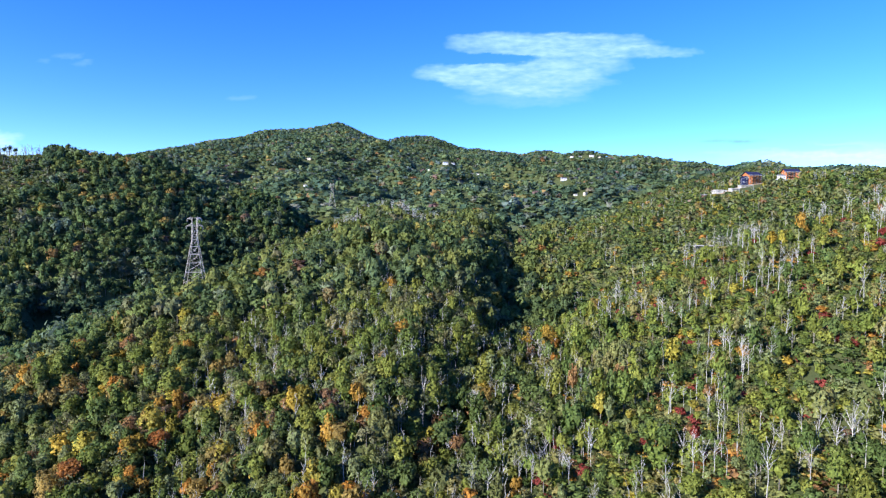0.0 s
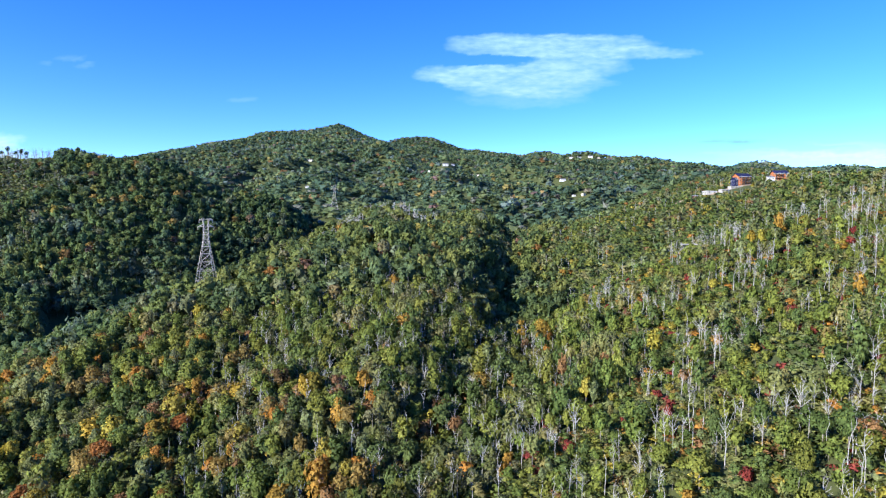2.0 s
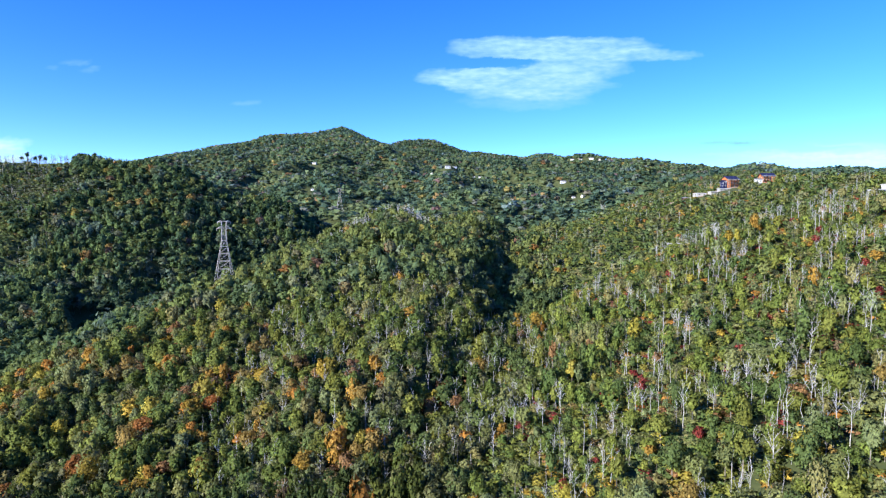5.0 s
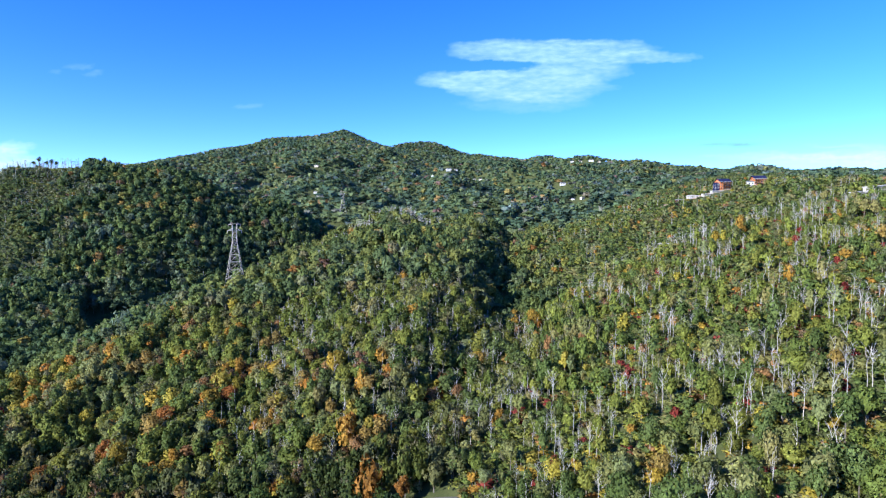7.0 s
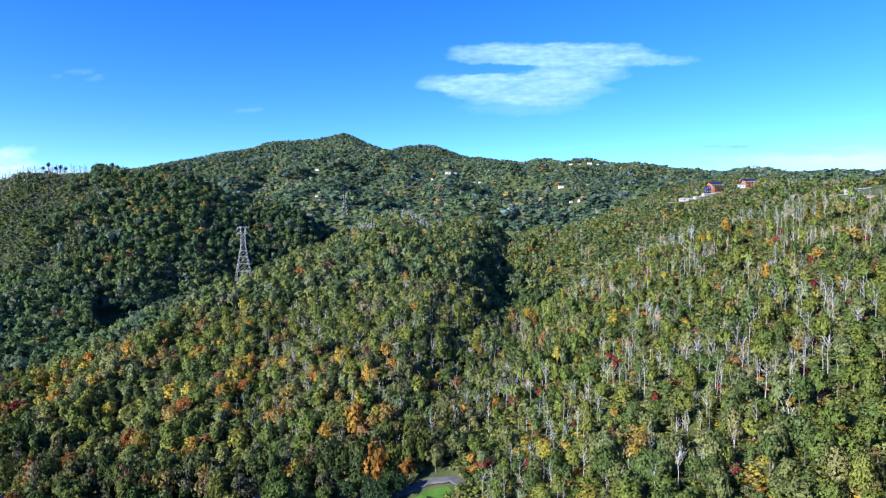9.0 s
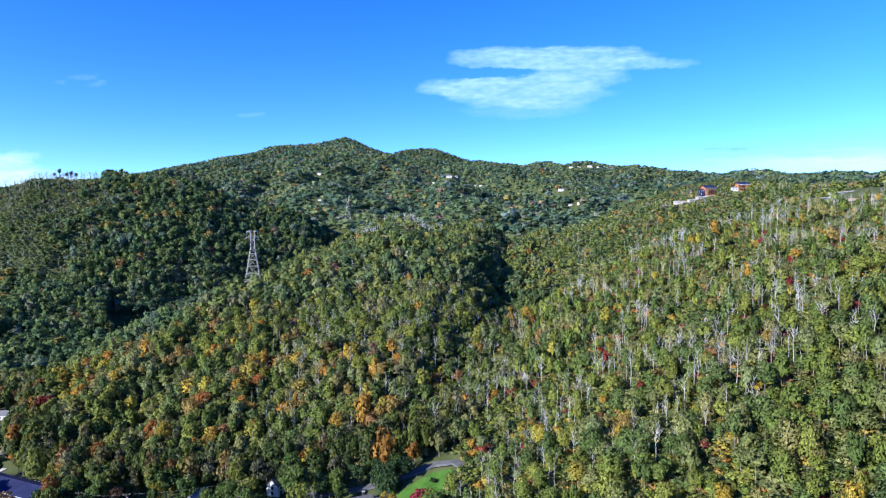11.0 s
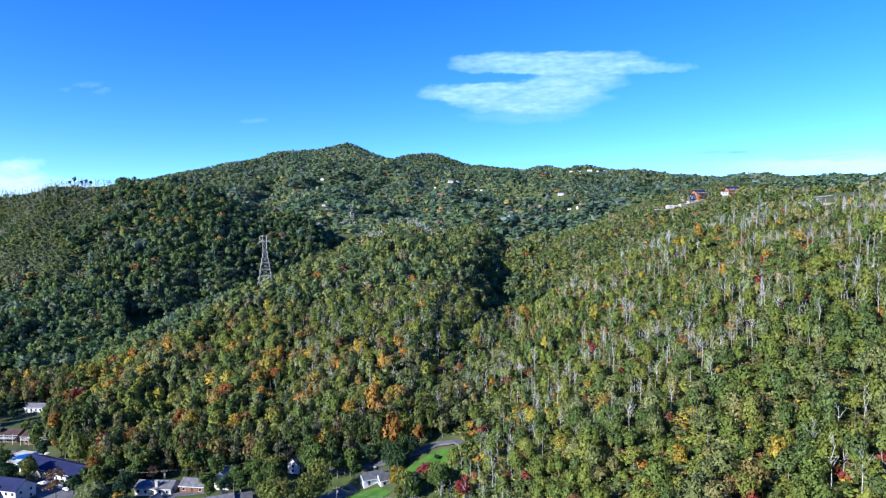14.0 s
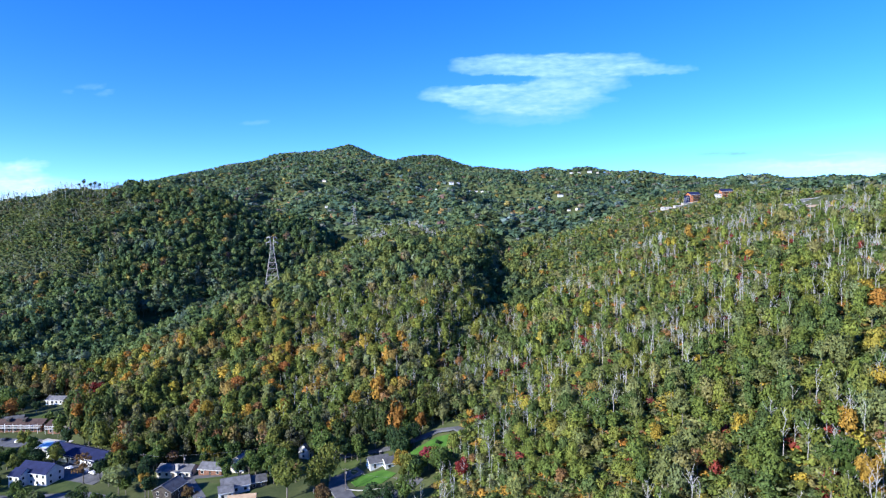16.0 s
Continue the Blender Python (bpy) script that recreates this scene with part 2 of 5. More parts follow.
def soup(name, tris, colours, mat, normals=None):
    """One mesh of loose triangles (n, 3, 3), with a tint for each triangle (n, 3) and the rounding of the mass of leaves (n, 3)."""
    n = len(tris)
    me = bpy.data.meshes.new(name)
    me.vertices.add(n * 3)
    me.vertices.foreach_set("co", np.ascontiguousarray(tris, np.float32).ravel())
    me.loops.add(n * 3)
    me.loops.foreach_set("vertex_index", np.arange(n * 3, dtype=np.int32))
    me.polygons.add(n)
    me.polygons.foreach_set("loop_start", np.arange(0, n * 3, 3, dtype=np.int32))
    if colours is not None:
        at = me.attributes.new("leaf_colour", "FLOAT_COLOR", "POINT")
        c4 = np.ones((n, 3, 4), np.float32)
        c4[:, :, :3] = colours[:, None, :]
        at.data.foreach_set("color", c4.ravel())
    me.update(calc_edges=True)
    if normals is not None:
        rounded(me, normals)
    me.materials.append(mat)
    return new(name, me)


gx = graded(-4600, 4600, -420, 420, 7, 1.09)
gy = graded(-1500, 4980, 100, 640, 7, 1.05)
GX, GY = np.meshgrid(gx, gy)
GZ = land(GX, GY)
nx, ny = len(gx), len(gy)
idx = np.arange(nx * ny).reshape(ny, nx)
quads = np.stack([idx[:-1, :-1], idx[:-1, 1:], idx[1:, 1:], idx[1:, :-1]], -1).reshape(-1, 4)
ground = mesh_object("ground", np.stack([GX, GY, GZ], -1).reshape(-1, 3), quads.tolist(), FLOOR, True)
tagged(ground, "leaf-littered mountain ground under the forest", "ground", kind="structure")


def rest(x, y):
    """Height of the ground's own surface under a place."""
    x, y = np.asarray(x, float), np.asarray(y, float)
    i, j = np.clip(np.searchsorted(gx, x) - 1, 0, nx - 2), np.clip(np.searchsorted(gy, y) - 1, 0, ny - 2)
    u, v = (x - gx[i]) / (gx[i + 1] - gx[i]), (y - gy[j]) / (gy[j + 1] - gy[j])
    return (1 - v) * ((1 - u) * GZ[j, i] + u * GZ[j, i + 1]) + v * ((1 - u) * GZ[j + 1, i] + u * GZ[j + 1, i + 1])


def level(x, y):
    return float(rest(x, y))


# ---- plants ----
def crown_shape(seed, n, size, kind="broad", loose=0.5):
    """Loose leaf clumps on the lobes of a crown, three corners and a normal each (n, 4, 3): radius 1, from z 0 to 1 (z is scaled by the crown's height)."""
    r = np.random.RandomState(seed)
    if kind == "broad":
        lobes = [(r.uniform(-0.12, 0.12), r.uniform(-0.12, 0.12), 0.48, 0.46, 0.34)]
        for k in range(17):
            a, e = r.uniform(0, 2 * np.pi), r.uniform(-0.25, 0.95)
            q = r.uniform(0.42, 0.62)
            q *= r.uniform(0.8, 1.35)
            lobes.append((q * np.cos(a) * (1 - 0.45 * max(e, 0)), q * np.sin(a) * (1 - 0.45 * max(e, 0)), 0.48 + 0.34 * e, r.uniform(0.13, 0.34), r.uniform(0.07, 0.18)))
    elif kind == "tall":
        lobes = [(r.uniform(-0.3, 0.3), r.uniform(-0.3, 0.3), z, w, 0.17) for z, w in ((0.14, 0.45), (0.3, 0.66), (0.46, 0.78), (0.62, 0.8), (0.77, 0.7), (0.89, 0.48))]
        lobes += [(0.62 * np.cos(a), 0.62 * np.sin(a), r.uniform(0.2, 0.6), 0.36, 0.12) for a in r.uniform(0, 6.28, 5)]
    elif kind == "thin":
        lobes = [(r.uniform(-0.5, 0.5), r.uniform(-0.5, 0.5), r.uniform(0.25, 0.95), r.uniform(0.2, 0.42), r.uniform(0.06, 0.14)) for _ in range(11)]
    else:  # conifer
        lobes = [(0, 0, z, 1.02 * (1 - z) + 0.12, 0.06) for z in np.linspace(0.05, 0.97, 9)]
    L = np.array(lobes)
    w = L[:, 3] * (L[:, 3] + L[:, 4] * 2)
    pts, nor = [], []
    while len(pts) < n:
        k = r.choice(len(L), p=w / w.sum())
        v = r.normal(size=3)
        v /= np.linalg.norm(v)
        if v[2] < -0.55:
            continue
        rad = r.uniform(0.72, 1.12)
        p = L[k, :3] + v * rad * np.array([L[k, 3], L[k, 3], L[k, 4]])
        inside = (((p[:2] - L[:, :2]) ** 2).sum(1) / L[:, 3] ** 2 + (p[2] - L[:, 2]) ** 2 / L[:, 4] ** 2) < 0.36
        if inside.any():
            continue
        pts.append(p)
        nor.append(v)
    P, lobe = np.array(pts), np.array(nor)
    out = (P - np.array([0, 0, 0.4])) * np.array([1, 1, 1.6])
    out /= np.linalg.norm(out, axis=1)[:, None] + 1e-6
    soft = lobe * 0.45 + out * 0.5 + r.normal(size=(n, 3)) * 0.16 + np.array([0, 0, 0.45])
    soft /= np.linalg.norm(soft, axis=1)[:, None]
    N = lobe + r.normal(size=(n, 3)) * loose + np.array([0, 0, 0.3])
    N /= np.linalg.norm(N, axis=1)[:, None]
    U = np.cross(N, r.normal(size=(n, 3)))
    U /= np.linalg.norm(U, axis=1)[:, None]
    V = np.cross(N, U)
    U[:, 2] *= 0.55
    V[:, 2] *= 0.55
    s = size * r.uniform(0.55, 1.35, (n, 1))
    return np.stack([P + U * s, P - U * s * 0.6 + V * s * 0.85, P - U * s * 0.55 - V * s * 0.9, soft], 1)


def core_shape(kind="broad"):
    """The shaded inside of a crown, a squat eight-sided body."""
    if kind == "thin":
        return np.zeros((0, 4, 3))
    w, lo, hi = (0.5, 0.15, 0.74) if kind == "broad" else (0.5, 0.08, 0.85) if kind == "tall" else (0.55, 0.03, 0.8)
    ring = [(w * np.cos(a), w * np.sin(a), 0.42 if kind != "conifer" else 0.15) for a in np.arange(5) * 2 * np.pi / 5]
    t = []
    for k in range(5):
        t += [(ring[k], ring[(k + 1) % 5], (0, 0, hi)), (ring[(k + 1) % 5], ring[k], (0, 0, lo))]
    t = np.array(t, float)
    n = t.mean(1) - np.array([0, 0, 0.42])
    n /= np.linalg.norm(n, axis=1)[:, None]
    turn = (np.cross(t[:, 1] - t[:, 0], t[:, 2] - t[:, 0]) * n).sum(1) < 0
    t[turn] = t[turn][:, ::-1]
    return np.concatenate([t, n[:, None]], 1)


def stick(p0, p1, r0, r1, sides=3):
    """A tapered limb as triangles."""
    p0, p1 = np.array(p0, float), np.array(p1, float)
    ax = p1 - p0
    ax /= np.linalg.norm(ax) + 1e-9
    u = np.cross(ax, (0.3, 0.9, 0.2))
    u /= np.linalg.norm(u)
    v = np.cross(ax, u)
    ang = np.arange(sides) * 2 * np.pi / sides
    a = [p0 + r0 * (np.cos(t) * u + np.sin(t) * v) for t in ang]
    b = [p1 + r1 * (np.cos(t) * u + np.sin(t) * v) for t in ang]
    out = []
    for k in range(sides):
        j = (k + 1) % sides
        out += [(a[k], a[j], b[j]), (a[k], b[j], b[k])]
    return out


def bare_pieces(seed, branches, twigs, spread=0.24, lean=0.016):
    """A leafless tree one metre high: its bent trunk, then each limb with its twigs."""
    r = np.random.RandomState(seed)
    pts = [np.zeros(3)]
    for k in range(1, 6):
        pts.append(np.array([r.normal() * lean * k / 3, r.normal() * lean * k / 3, k / 5]))
    rad = [0.0095, 0.0085, 0.007, 0.0055, 0.004, 0.0015]
    trunk = []
    for k in range(5):
        trunk += stick(pts[k], pts[k + 1], rad[k], rad[k + 1], 4)
    out = [np.array(trunk)]
    for _ in range(branches):
        h = r.uniform(0.42, 0.93)
        k = min(int(h * 5), 4)
        b = pts[k] + (pts[k + 1] - pts[k]) * (h * 5 - k)
        a, ln = r.uniform(0, 2 * np.pi), spread * r.uniform(0.5, 1.1) * (1.25 - h)
        e = b + np.array([np.cos(a) * ln, np.sin(a) * ln, ln * r.uniform(0.9, 2.2)])
        limb = stick(b, e, 0.0038, 0.0016, 3)
        for _ in range(twigs):
            q = b + (e - b) * r.uniform(0.35, 1)
            a2, l2 = r.uniform(0, 2 * np.pi), ln * r.uniform(0.25, 0.6)
            limb += stick(q, q + np.array([np.cos(a2) * l2, np.sin(a2) * l2, l2 * r.uniform(0.3, 1.2)]), 0.0025, 0.001, 3)[::2]
        out.append(np.array(limb))
    return out


def bare_shape(seed, branches, twigs, spread=0.24):
    return np.concatenate(bare_pieces(seed, branches, twigs, spread))


def placed(shape, x, y, z, rad, hgt, rot):
    """Copies of one shape (n, 3, 3) at many places: (m * n, 3, 3); of one with normals (n, 4, 3), the normals too."""
    c, s = np.cos(rot)[:, None, None], np.sin(rot)[:, None, None]
    R_, H_ = rad[:, None, None], hgt[:, None, None]

    def turned(q, a, b):
        sx, sy, sz = q[None, :, :, 0], q[None, :, :, 1], q[None, :, :, 2]
        return np.stack([(sx * c - sy * s) * a, (sx * s + sy * c) * a, sz * b], -1)

    out = turned(shape[:, :3], R_, H_) + np.stack([x, y, z], -1)[:, None, None, :]
    out = out.astype(np.float32).reshape(-1, 3, 3)
    if shape.shape[1] == 3:
        return out
    nor = turned(shape[:, 3:], np.ones_like(R_), (R_ / H_) ** 0.5).reshape(-1, 3)
    return out, nor / np.linalg.norm(nor, axis=1)[:, None]


def scatter(x0, x1, y0, y1, step, seed, keep):
    r = np.random.RandomState(seed)
    X, Y = np.meshgrid(np.arange(x0, x1, step), np.arange(y0, y1, step))
    X, Y = X.ravel() + r.uniform(-0.48, 0.48, X.size) * step, Y.ravel() + r.uniform(-0.48, 0.48, Y.size) * step
    ok = keep(X, Y)
    return X[ok], Y[ok], r


GREENS = np.array([(0.040, 0.058, 0.020), (0.056, 0.074, 0.021), (0.064, 0.080, 0.021), (0.076, 0.088, 0.022), (0.088, 0.094, 0.024), (0.048, 0.066, 0.025)])
WARM = np.array([(0.17, 0.085, 0.022), (0.16, 0.095, 0.022), (0.16, 0.115, 0.022), (0.12, 0.085, 0.03), (0.13, 0.11, 0.025), (0.11, 0.085, 0.035), (0.115, 0.065, 0.035), (0.14, 0.12, 0.024)])
DULL = np.array([(0.080, 0.088, 0.036), (0.092, 0.096, 0.044), (0.070, 0.078, 0.034), (0.098, 0.090, 0.042), (0.082, 0.096, 0.050)])


def tints(x, y, r, warm, dull, patch=0.0):
    """A leaf colour for each plant, from the shares of autumn-coloured and dull ones at its place; kinds keep together in patches."""
    n = len(x)
    k = r.randint(0, len(GREENS), n)
    if patch:
        stand = np.clip(0.5 + 0.75 * ripple(x, y, patch, 91) + r.normal(size=n) * 0.12, 0, 0.999)
        k = np.where(r.uniform(size=n) < 0.75, (stand * len(GREENS)).astype(int), k)
        warm = warm * np.clip(0.25 + 2.6 * ripple(x, y, patch * 0.8, 92), 0.1, 2.4)
        dull = dull * np.clip(0.9 + 2.2 * ripple(x, y, patch * 1.2, 93), 0.1, 2.2)
    c = GREENS[k]
    u = r.uniform(size=n)
    w, d = u < warm, (u >= warm) & (u < warm + dull)
    c = np.where(w[:, None], WARM[r.randint(0, len(WARM), n)], c)
    c = np.where(d[:, None], DULL[r.randint(0, len(DULL), n)], c)
    return c * r.uniform(1.25, 1.6, (n, 1))


def plant(name, x, y, z, rad, hgt, base, colour, r, shapes, kinds, label, category="trees", trunks=True):
    """Crowns (and trunks) of many trees as one mesh each. rad, hgt: the crown's; base: height of its underside over the ground."""
    which = r.randint(0, len(shapes), len(x))
    rot = r.uniform(0, 2 * np.pi, len(x))
    T, C, N = [], [], []
    for k, shape in enumerate(shapes):
        m = which == k
        if not m.any():
            continue
        core = core_shape(kinds[k])
        whole = np.concatenate([shape, core]) if len(core) else shape
        if kinds[k] == "thin" and len(shape) > 200:  # nearly leafless crowns: grey twigs
            colour[m] = 0.6 * colour[m] + 0.4 * np.array((0.19, 0.165, 0.13))
        tri, nor = placed(whole, x[m], y[m], (z + base)[m], rad[m], hgt[m], rot[m])
        T.append(tri)
        N.append(nor)
        jit = r.uniform(*((0.72, 1.28) if len(shape) > 50 else (0.82, 1.18)), (m.sum(), len(whole), 1))
        C.append((colour[m][:, None, :] * jit).reshape(-1, 3))
    ob = soup(name, np.concatenate(T), np.concatenate(C), FOLIAGE, np.concatenate(N))
    tagged(ob, label, category, kind="stuff")
    if trunks:
        st = np.array(stick((0, 0, -0.03), (0.02, 0.01, 1), 1, 0.45, 3))
        B = placed(st, x, y, z, 0.012 * (base + hgt) + 0.05, base + hgt * 0.75, rot)
        tb = soup(name + "_trunks", B, None, BARK)
        tagged(tb, "grey-brown trunks of the forest trees", category, kind="stuff")
    return ob


# ---- the forest ----
def cone(X, Y, margin=40):
    return (np.abs(X) < 0.79 * np.maximum(Y, 0) + margin) & free(X, Y)


def bald(X, Y):
    """The burnt crest of the middle hill, where only dead trunks stand."""
    return (np.abs(Y - np.interp(X, [-190, -110, -50, 0], [700, 748, 772, 775])) < 24) & (X > -190) & (X < 4)


def in_town(X, Y):
    """The cleared valley floor with its houses, lawns and streets."""
    return (Y < np.interp(X, [-500, -300, -262, -242, -222, -205, -165, -60, -42, -20, 20, 30], [470, 425, 412, 372, 345, 332, 304, 299, 298, 300, 297, 200])) & (X < np.interp(Y, [100, 230, 300, 330], [-30, -14, 10, 22]))


NEAR_SHAPES = [crown_shape(10 + k, 480, 0.125, "broad") for k in range(4)] + [crown_shape(20 + k, 480, 0.14, "tall") for k in range(2)] + [crown_shape(30, 330, 0.075, "thin")]
FINE_SHAPES = [crown_shape(250 + k, 620, 0.095, "broad") for k in range(4)] + [crown_shape(260 + k, 560, 0.105, "tall") for k in range(2)]
FINE_KINDS = ["broad"] * 4 + ["tall"] * 2
LEAN_SHAPES = [crown_shape(210 + k, 205, 0.15, "broad") for k in range(4)] + [crown_shape(220 + k, 190, 0.165, "tall") for k in range(2)] + [crown_shape(230, 220, 0.085, "thin")]
NEAR_KINDS = ["broad"] * 4 + ["tall"] * 2 + ["thin"]
MID_SHAPES = [crown_shape(40 + k, 92, 0.22, "broad", 0.4) for k in range(5)] + [crown_shape(50 + k, 84, 0.235, "tall", 0.4) for k in range(2)]
MID_KINDS = ["broad"] * 5 + ["tall"] * 2
FAR_SHAPES = [crown_shape(60 + k, 18, 0.48, "broad", 0.25) for k in range(5)]
FAR_KINDS = ["broad"] * 5
LOW_SHAPES = [crown_shape(240 + k, 26, 0.34, "broad") for k in range(4)]
BUSH_SHAPES = [crown_shape(70 + k, 84, 0.215, "broad") for k in range(4)] + [crown_shape(75, 70, 0.19, "thin")]
FINE_BUSHES = [crown_shape(76 + k, 115, 0.17, "broad") for k in range(3)] + [crown_shape(79, 90, 0.14, "thin")]
BUSH_KINDS = ["broad"] * 4 + ["thin"]
BARE_SHAPES = [bare_shape(80 + k, 7 + k, 2) for k in range(5)] + [bare_shape(90, 2, 1), bare_shape(91, 0, 0)]
BARE_FAR = [bare_shape(95 + k, 4, 0, 0.3) for k in range(3)]

# middle hill, its near side
x, y, r = scatter(-420, 120, 290, 500, 5.7, 1, lambda X, Y: cone(X, Y) & ~in_town(X, Y) & (X < gully(Y) + 4))
n = len(x)
low = np.exp(-((rest(x, y) - 20) / 15) ** 2)  # most autumn colour halfway up, dark green at the foot
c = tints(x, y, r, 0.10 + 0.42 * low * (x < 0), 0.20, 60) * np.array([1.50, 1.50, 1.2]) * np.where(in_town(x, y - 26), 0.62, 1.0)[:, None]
edge = in_town(x, y - 24)
large = r.uniform(size=n) < np.where(edge, 0.75, 0.42)
hgt = np.where(large, r.uniform(8, 14, n), r.uniform(5, 9, n)) + np.where(edge, 4, 0)
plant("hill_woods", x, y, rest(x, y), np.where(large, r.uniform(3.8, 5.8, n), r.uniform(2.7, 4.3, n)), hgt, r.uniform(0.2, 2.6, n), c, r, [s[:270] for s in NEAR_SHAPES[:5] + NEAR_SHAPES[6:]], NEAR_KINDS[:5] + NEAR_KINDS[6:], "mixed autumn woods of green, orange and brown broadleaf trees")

# burnt slope, near: young growth, small trees; those closest to the flight are single trees, further down
x, y, r = scatter(-30, 480, 90, 500, 5.6, 2, lambda X, Y: cone(X, Y) & ~in_town(X, Y) & (X >= gully(Y) + 4))
bank = (y > 360) & (x < gully(y) + 34)  # taller trees along the gully
big = r.uniform(size=len(x)) < np.where(bank, 0.6, np.where((x > 30) & (y < 270), 0.55, np.where((x > 60) & (y < 340), 0.28, 0.14)))
n = len(x)
c = tints(x, y, r, 0.10, 0.26, 45) * np.array([1.64, 1.68, 1.3])
c[(r.uniform(size=n) < 0.02) & ~big] = (0.22, 0.045, 0.035)
rad = np.where(big, r.uniform(2.5, 4.3, n), r.uniform(1.5, 3.0, n))
hgt = np.where(big, r.uniform(6.0, 10.5, n) + 3 * bank, r.uniform(2.6, 5.6, n))
base = np.where(big, r.uniform(2, 4.5, n), r.uniform(0.3, 2.2, n))
SINGLE = np.zeros(n, bool)
SINGLE[np.nonzero((y > 118) & cone(x, y, 12))[0][:110]] = True
SINGLE_TREES = [(x[k], y[k], rad[k], hgt[k], base[k]) for k in np.nonzero(SINGLE)[0]]
m = ~SINGLE
near = ~SINGLE & big & (y < 310) & (x < 0.8 * y)
plant("near_slope_trees", x[near], y[near], rest(x[near], y[near]), rad[near], hgt[near], base[near], c[near] * 0.9, r, FINE_SHAPES, FINE_KINDS, "green and yellowing broadleaf trees on the lower slope")
m &= ~near
plant("slope_woods", x[m], y[m], rest(x[m], y[m]), rad[m], hgt[m], base[m], c[m], r, LEAN_SHAPES, NEAR_KINDS, "young green and yellowing trees on a burnt slope")
x, y, r = scatter(-30, 200, 112, 240, 3.2, 23, lambda X, Y: cone(X, Y) & ~in_town(X, Y) & (X >= gully(Y)))
n = len(x)
plant("low_bushes", x, y, rest(x, y), r.uniform(1.5, 2.6, n), r.uniform(1.8, 4.2, n), np.full(n, -0.3), tints(x, y, r, 0.16, 0.2) * 1.3, r, FINE_BUSHES, ["broad"] * 3 + ["thin"], "low green bushes under the slope's trees", "bushes", False)
x, y, r = scatter(-30, 480, 100, 500, 3.6, 3, lambda X, Y: cone(X, Y) & ~in_town(X, Y) & (X >= gully(Y)))
n = len(x)
c = tints(x, y, r, 0.24, 0.22, 35) * np.array([1.68, 1.66, 1.35])
c[r.uniform(size=n) < 0.03] = (0.22, 0.05, 0.04)
plant("undergrowth", x, y, rest(x, y), r.uniform(1.7, 3.1, n) * np.where(y < 330, 1.35, 1.2), r.uniform(2.2, 4.8, n), np.full(n, -0.3), c, r, [s[:52] for s in BUSH_SHAPES], BUSH_KINDS, "dense green and russet undergrowth between dead trunks", "bushes", False)

# middle distance
x, y, r = scatter(-1000, 1000, 500, 1060, 8.2, 4, lambda X, Y: cone(X, Y) & ~bald(X, Y) & ((X < gully(Y) + 26 + 20 * ripple(X, Y, 60, 98)) | (Y > 880)))
n = len(x)
right = x > gully(y) + 60
burnt = (x + 40 * ripple(x, y, 70, 61) < -480 + 0.30 * (900 - y)) & (y > 720)
# air haze put into the leaf colour: blue raised, most on the left hill
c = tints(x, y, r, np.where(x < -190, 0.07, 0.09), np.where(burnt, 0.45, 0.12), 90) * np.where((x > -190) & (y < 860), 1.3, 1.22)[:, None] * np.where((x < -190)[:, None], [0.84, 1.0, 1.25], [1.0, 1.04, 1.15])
rad = np.where(right, r.uniform(2.8, 5.0, n), r.uniform(4.8, 7.6, n))
hgt = np.where(right, r.uniform(4, 8, n), r.uniform(9, 15, n))
rad, hgt = np.where(burnt, rad * 0.6, rad), np.where(burnt, hgt * 0.4, hgt) * r.uniform(0.75, 1.2, n)
hgt = np.where((x < -390) & (x > -440) & (y < 780), r.uniform(14, 20, n), hgt)
creek = (rest(x, y) < 15) & (x < -240) & (y > 645)
rad, hgt = np.where(creek, rad * 0.7, rad), np.where(creek, r.uniform(4, 6.5, n), hgt)
keep = ~burnt | (r.uniform(size=n) < 0.22)
x, y, rad, hgt, c = x[keep], y[keep], rad[keep], hgt[keep], c[keep]
n = len(x)
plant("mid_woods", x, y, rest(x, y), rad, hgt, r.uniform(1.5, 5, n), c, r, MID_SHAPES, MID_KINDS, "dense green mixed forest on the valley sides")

# burnt slope, higher up: low young growth
x, y, r = scatter(40, 720, 500, 880, 4.5, 14, lambda X, Y: cone(X, Y) & (X >= gully(Y) + 14 + 20 * ripple(X, Y, 60, 98)))
n = len(x)
c = tints(x, y, r, 0.10, 0.26, 55) * np.array([1.62, 1.66, 1.5])
tall = r.uniform(size=n) < np.where(x > 345, 0.30, np.where(x < gully(y) + 30, 0.55, 0.05)) + 0.22 * (ripple(x, y, 65, 95) > 0.28)
plant("upper_slope_growth", x, y, rest(x, y), np.where(tall, r.uniform(3.0, 4.6, n), r.uniform(2.0, 4.4, n)), np.where(tall, r.uniform(5, 9, n), r.uniform(2.2, 5.0, n)), np.where(tall, 1.2, -0.3), c, r, LOW_SHAPES, ["thin"] * 4, "low green and olive regrowth high on the burnt slope", trunks=False)

x, y, r = scatter(-900, -380, 690, 960, 3.7, 16, lambda X, Y: cone(X, Y) & (X + 40 * ripple(X, Y, 70, 61) < -465 + 0.30 * (900 - Y)) & (Y > 700))
n = len(x)
# these leaf tints carry the left hill's painted haze blue as well
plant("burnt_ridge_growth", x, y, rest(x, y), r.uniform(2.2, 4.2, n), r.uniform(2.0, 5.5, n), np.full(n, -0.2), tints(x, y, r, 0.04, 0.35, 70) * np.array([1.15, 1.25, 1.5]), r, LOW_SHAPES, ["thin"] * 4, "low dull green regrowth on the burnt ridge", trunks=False)

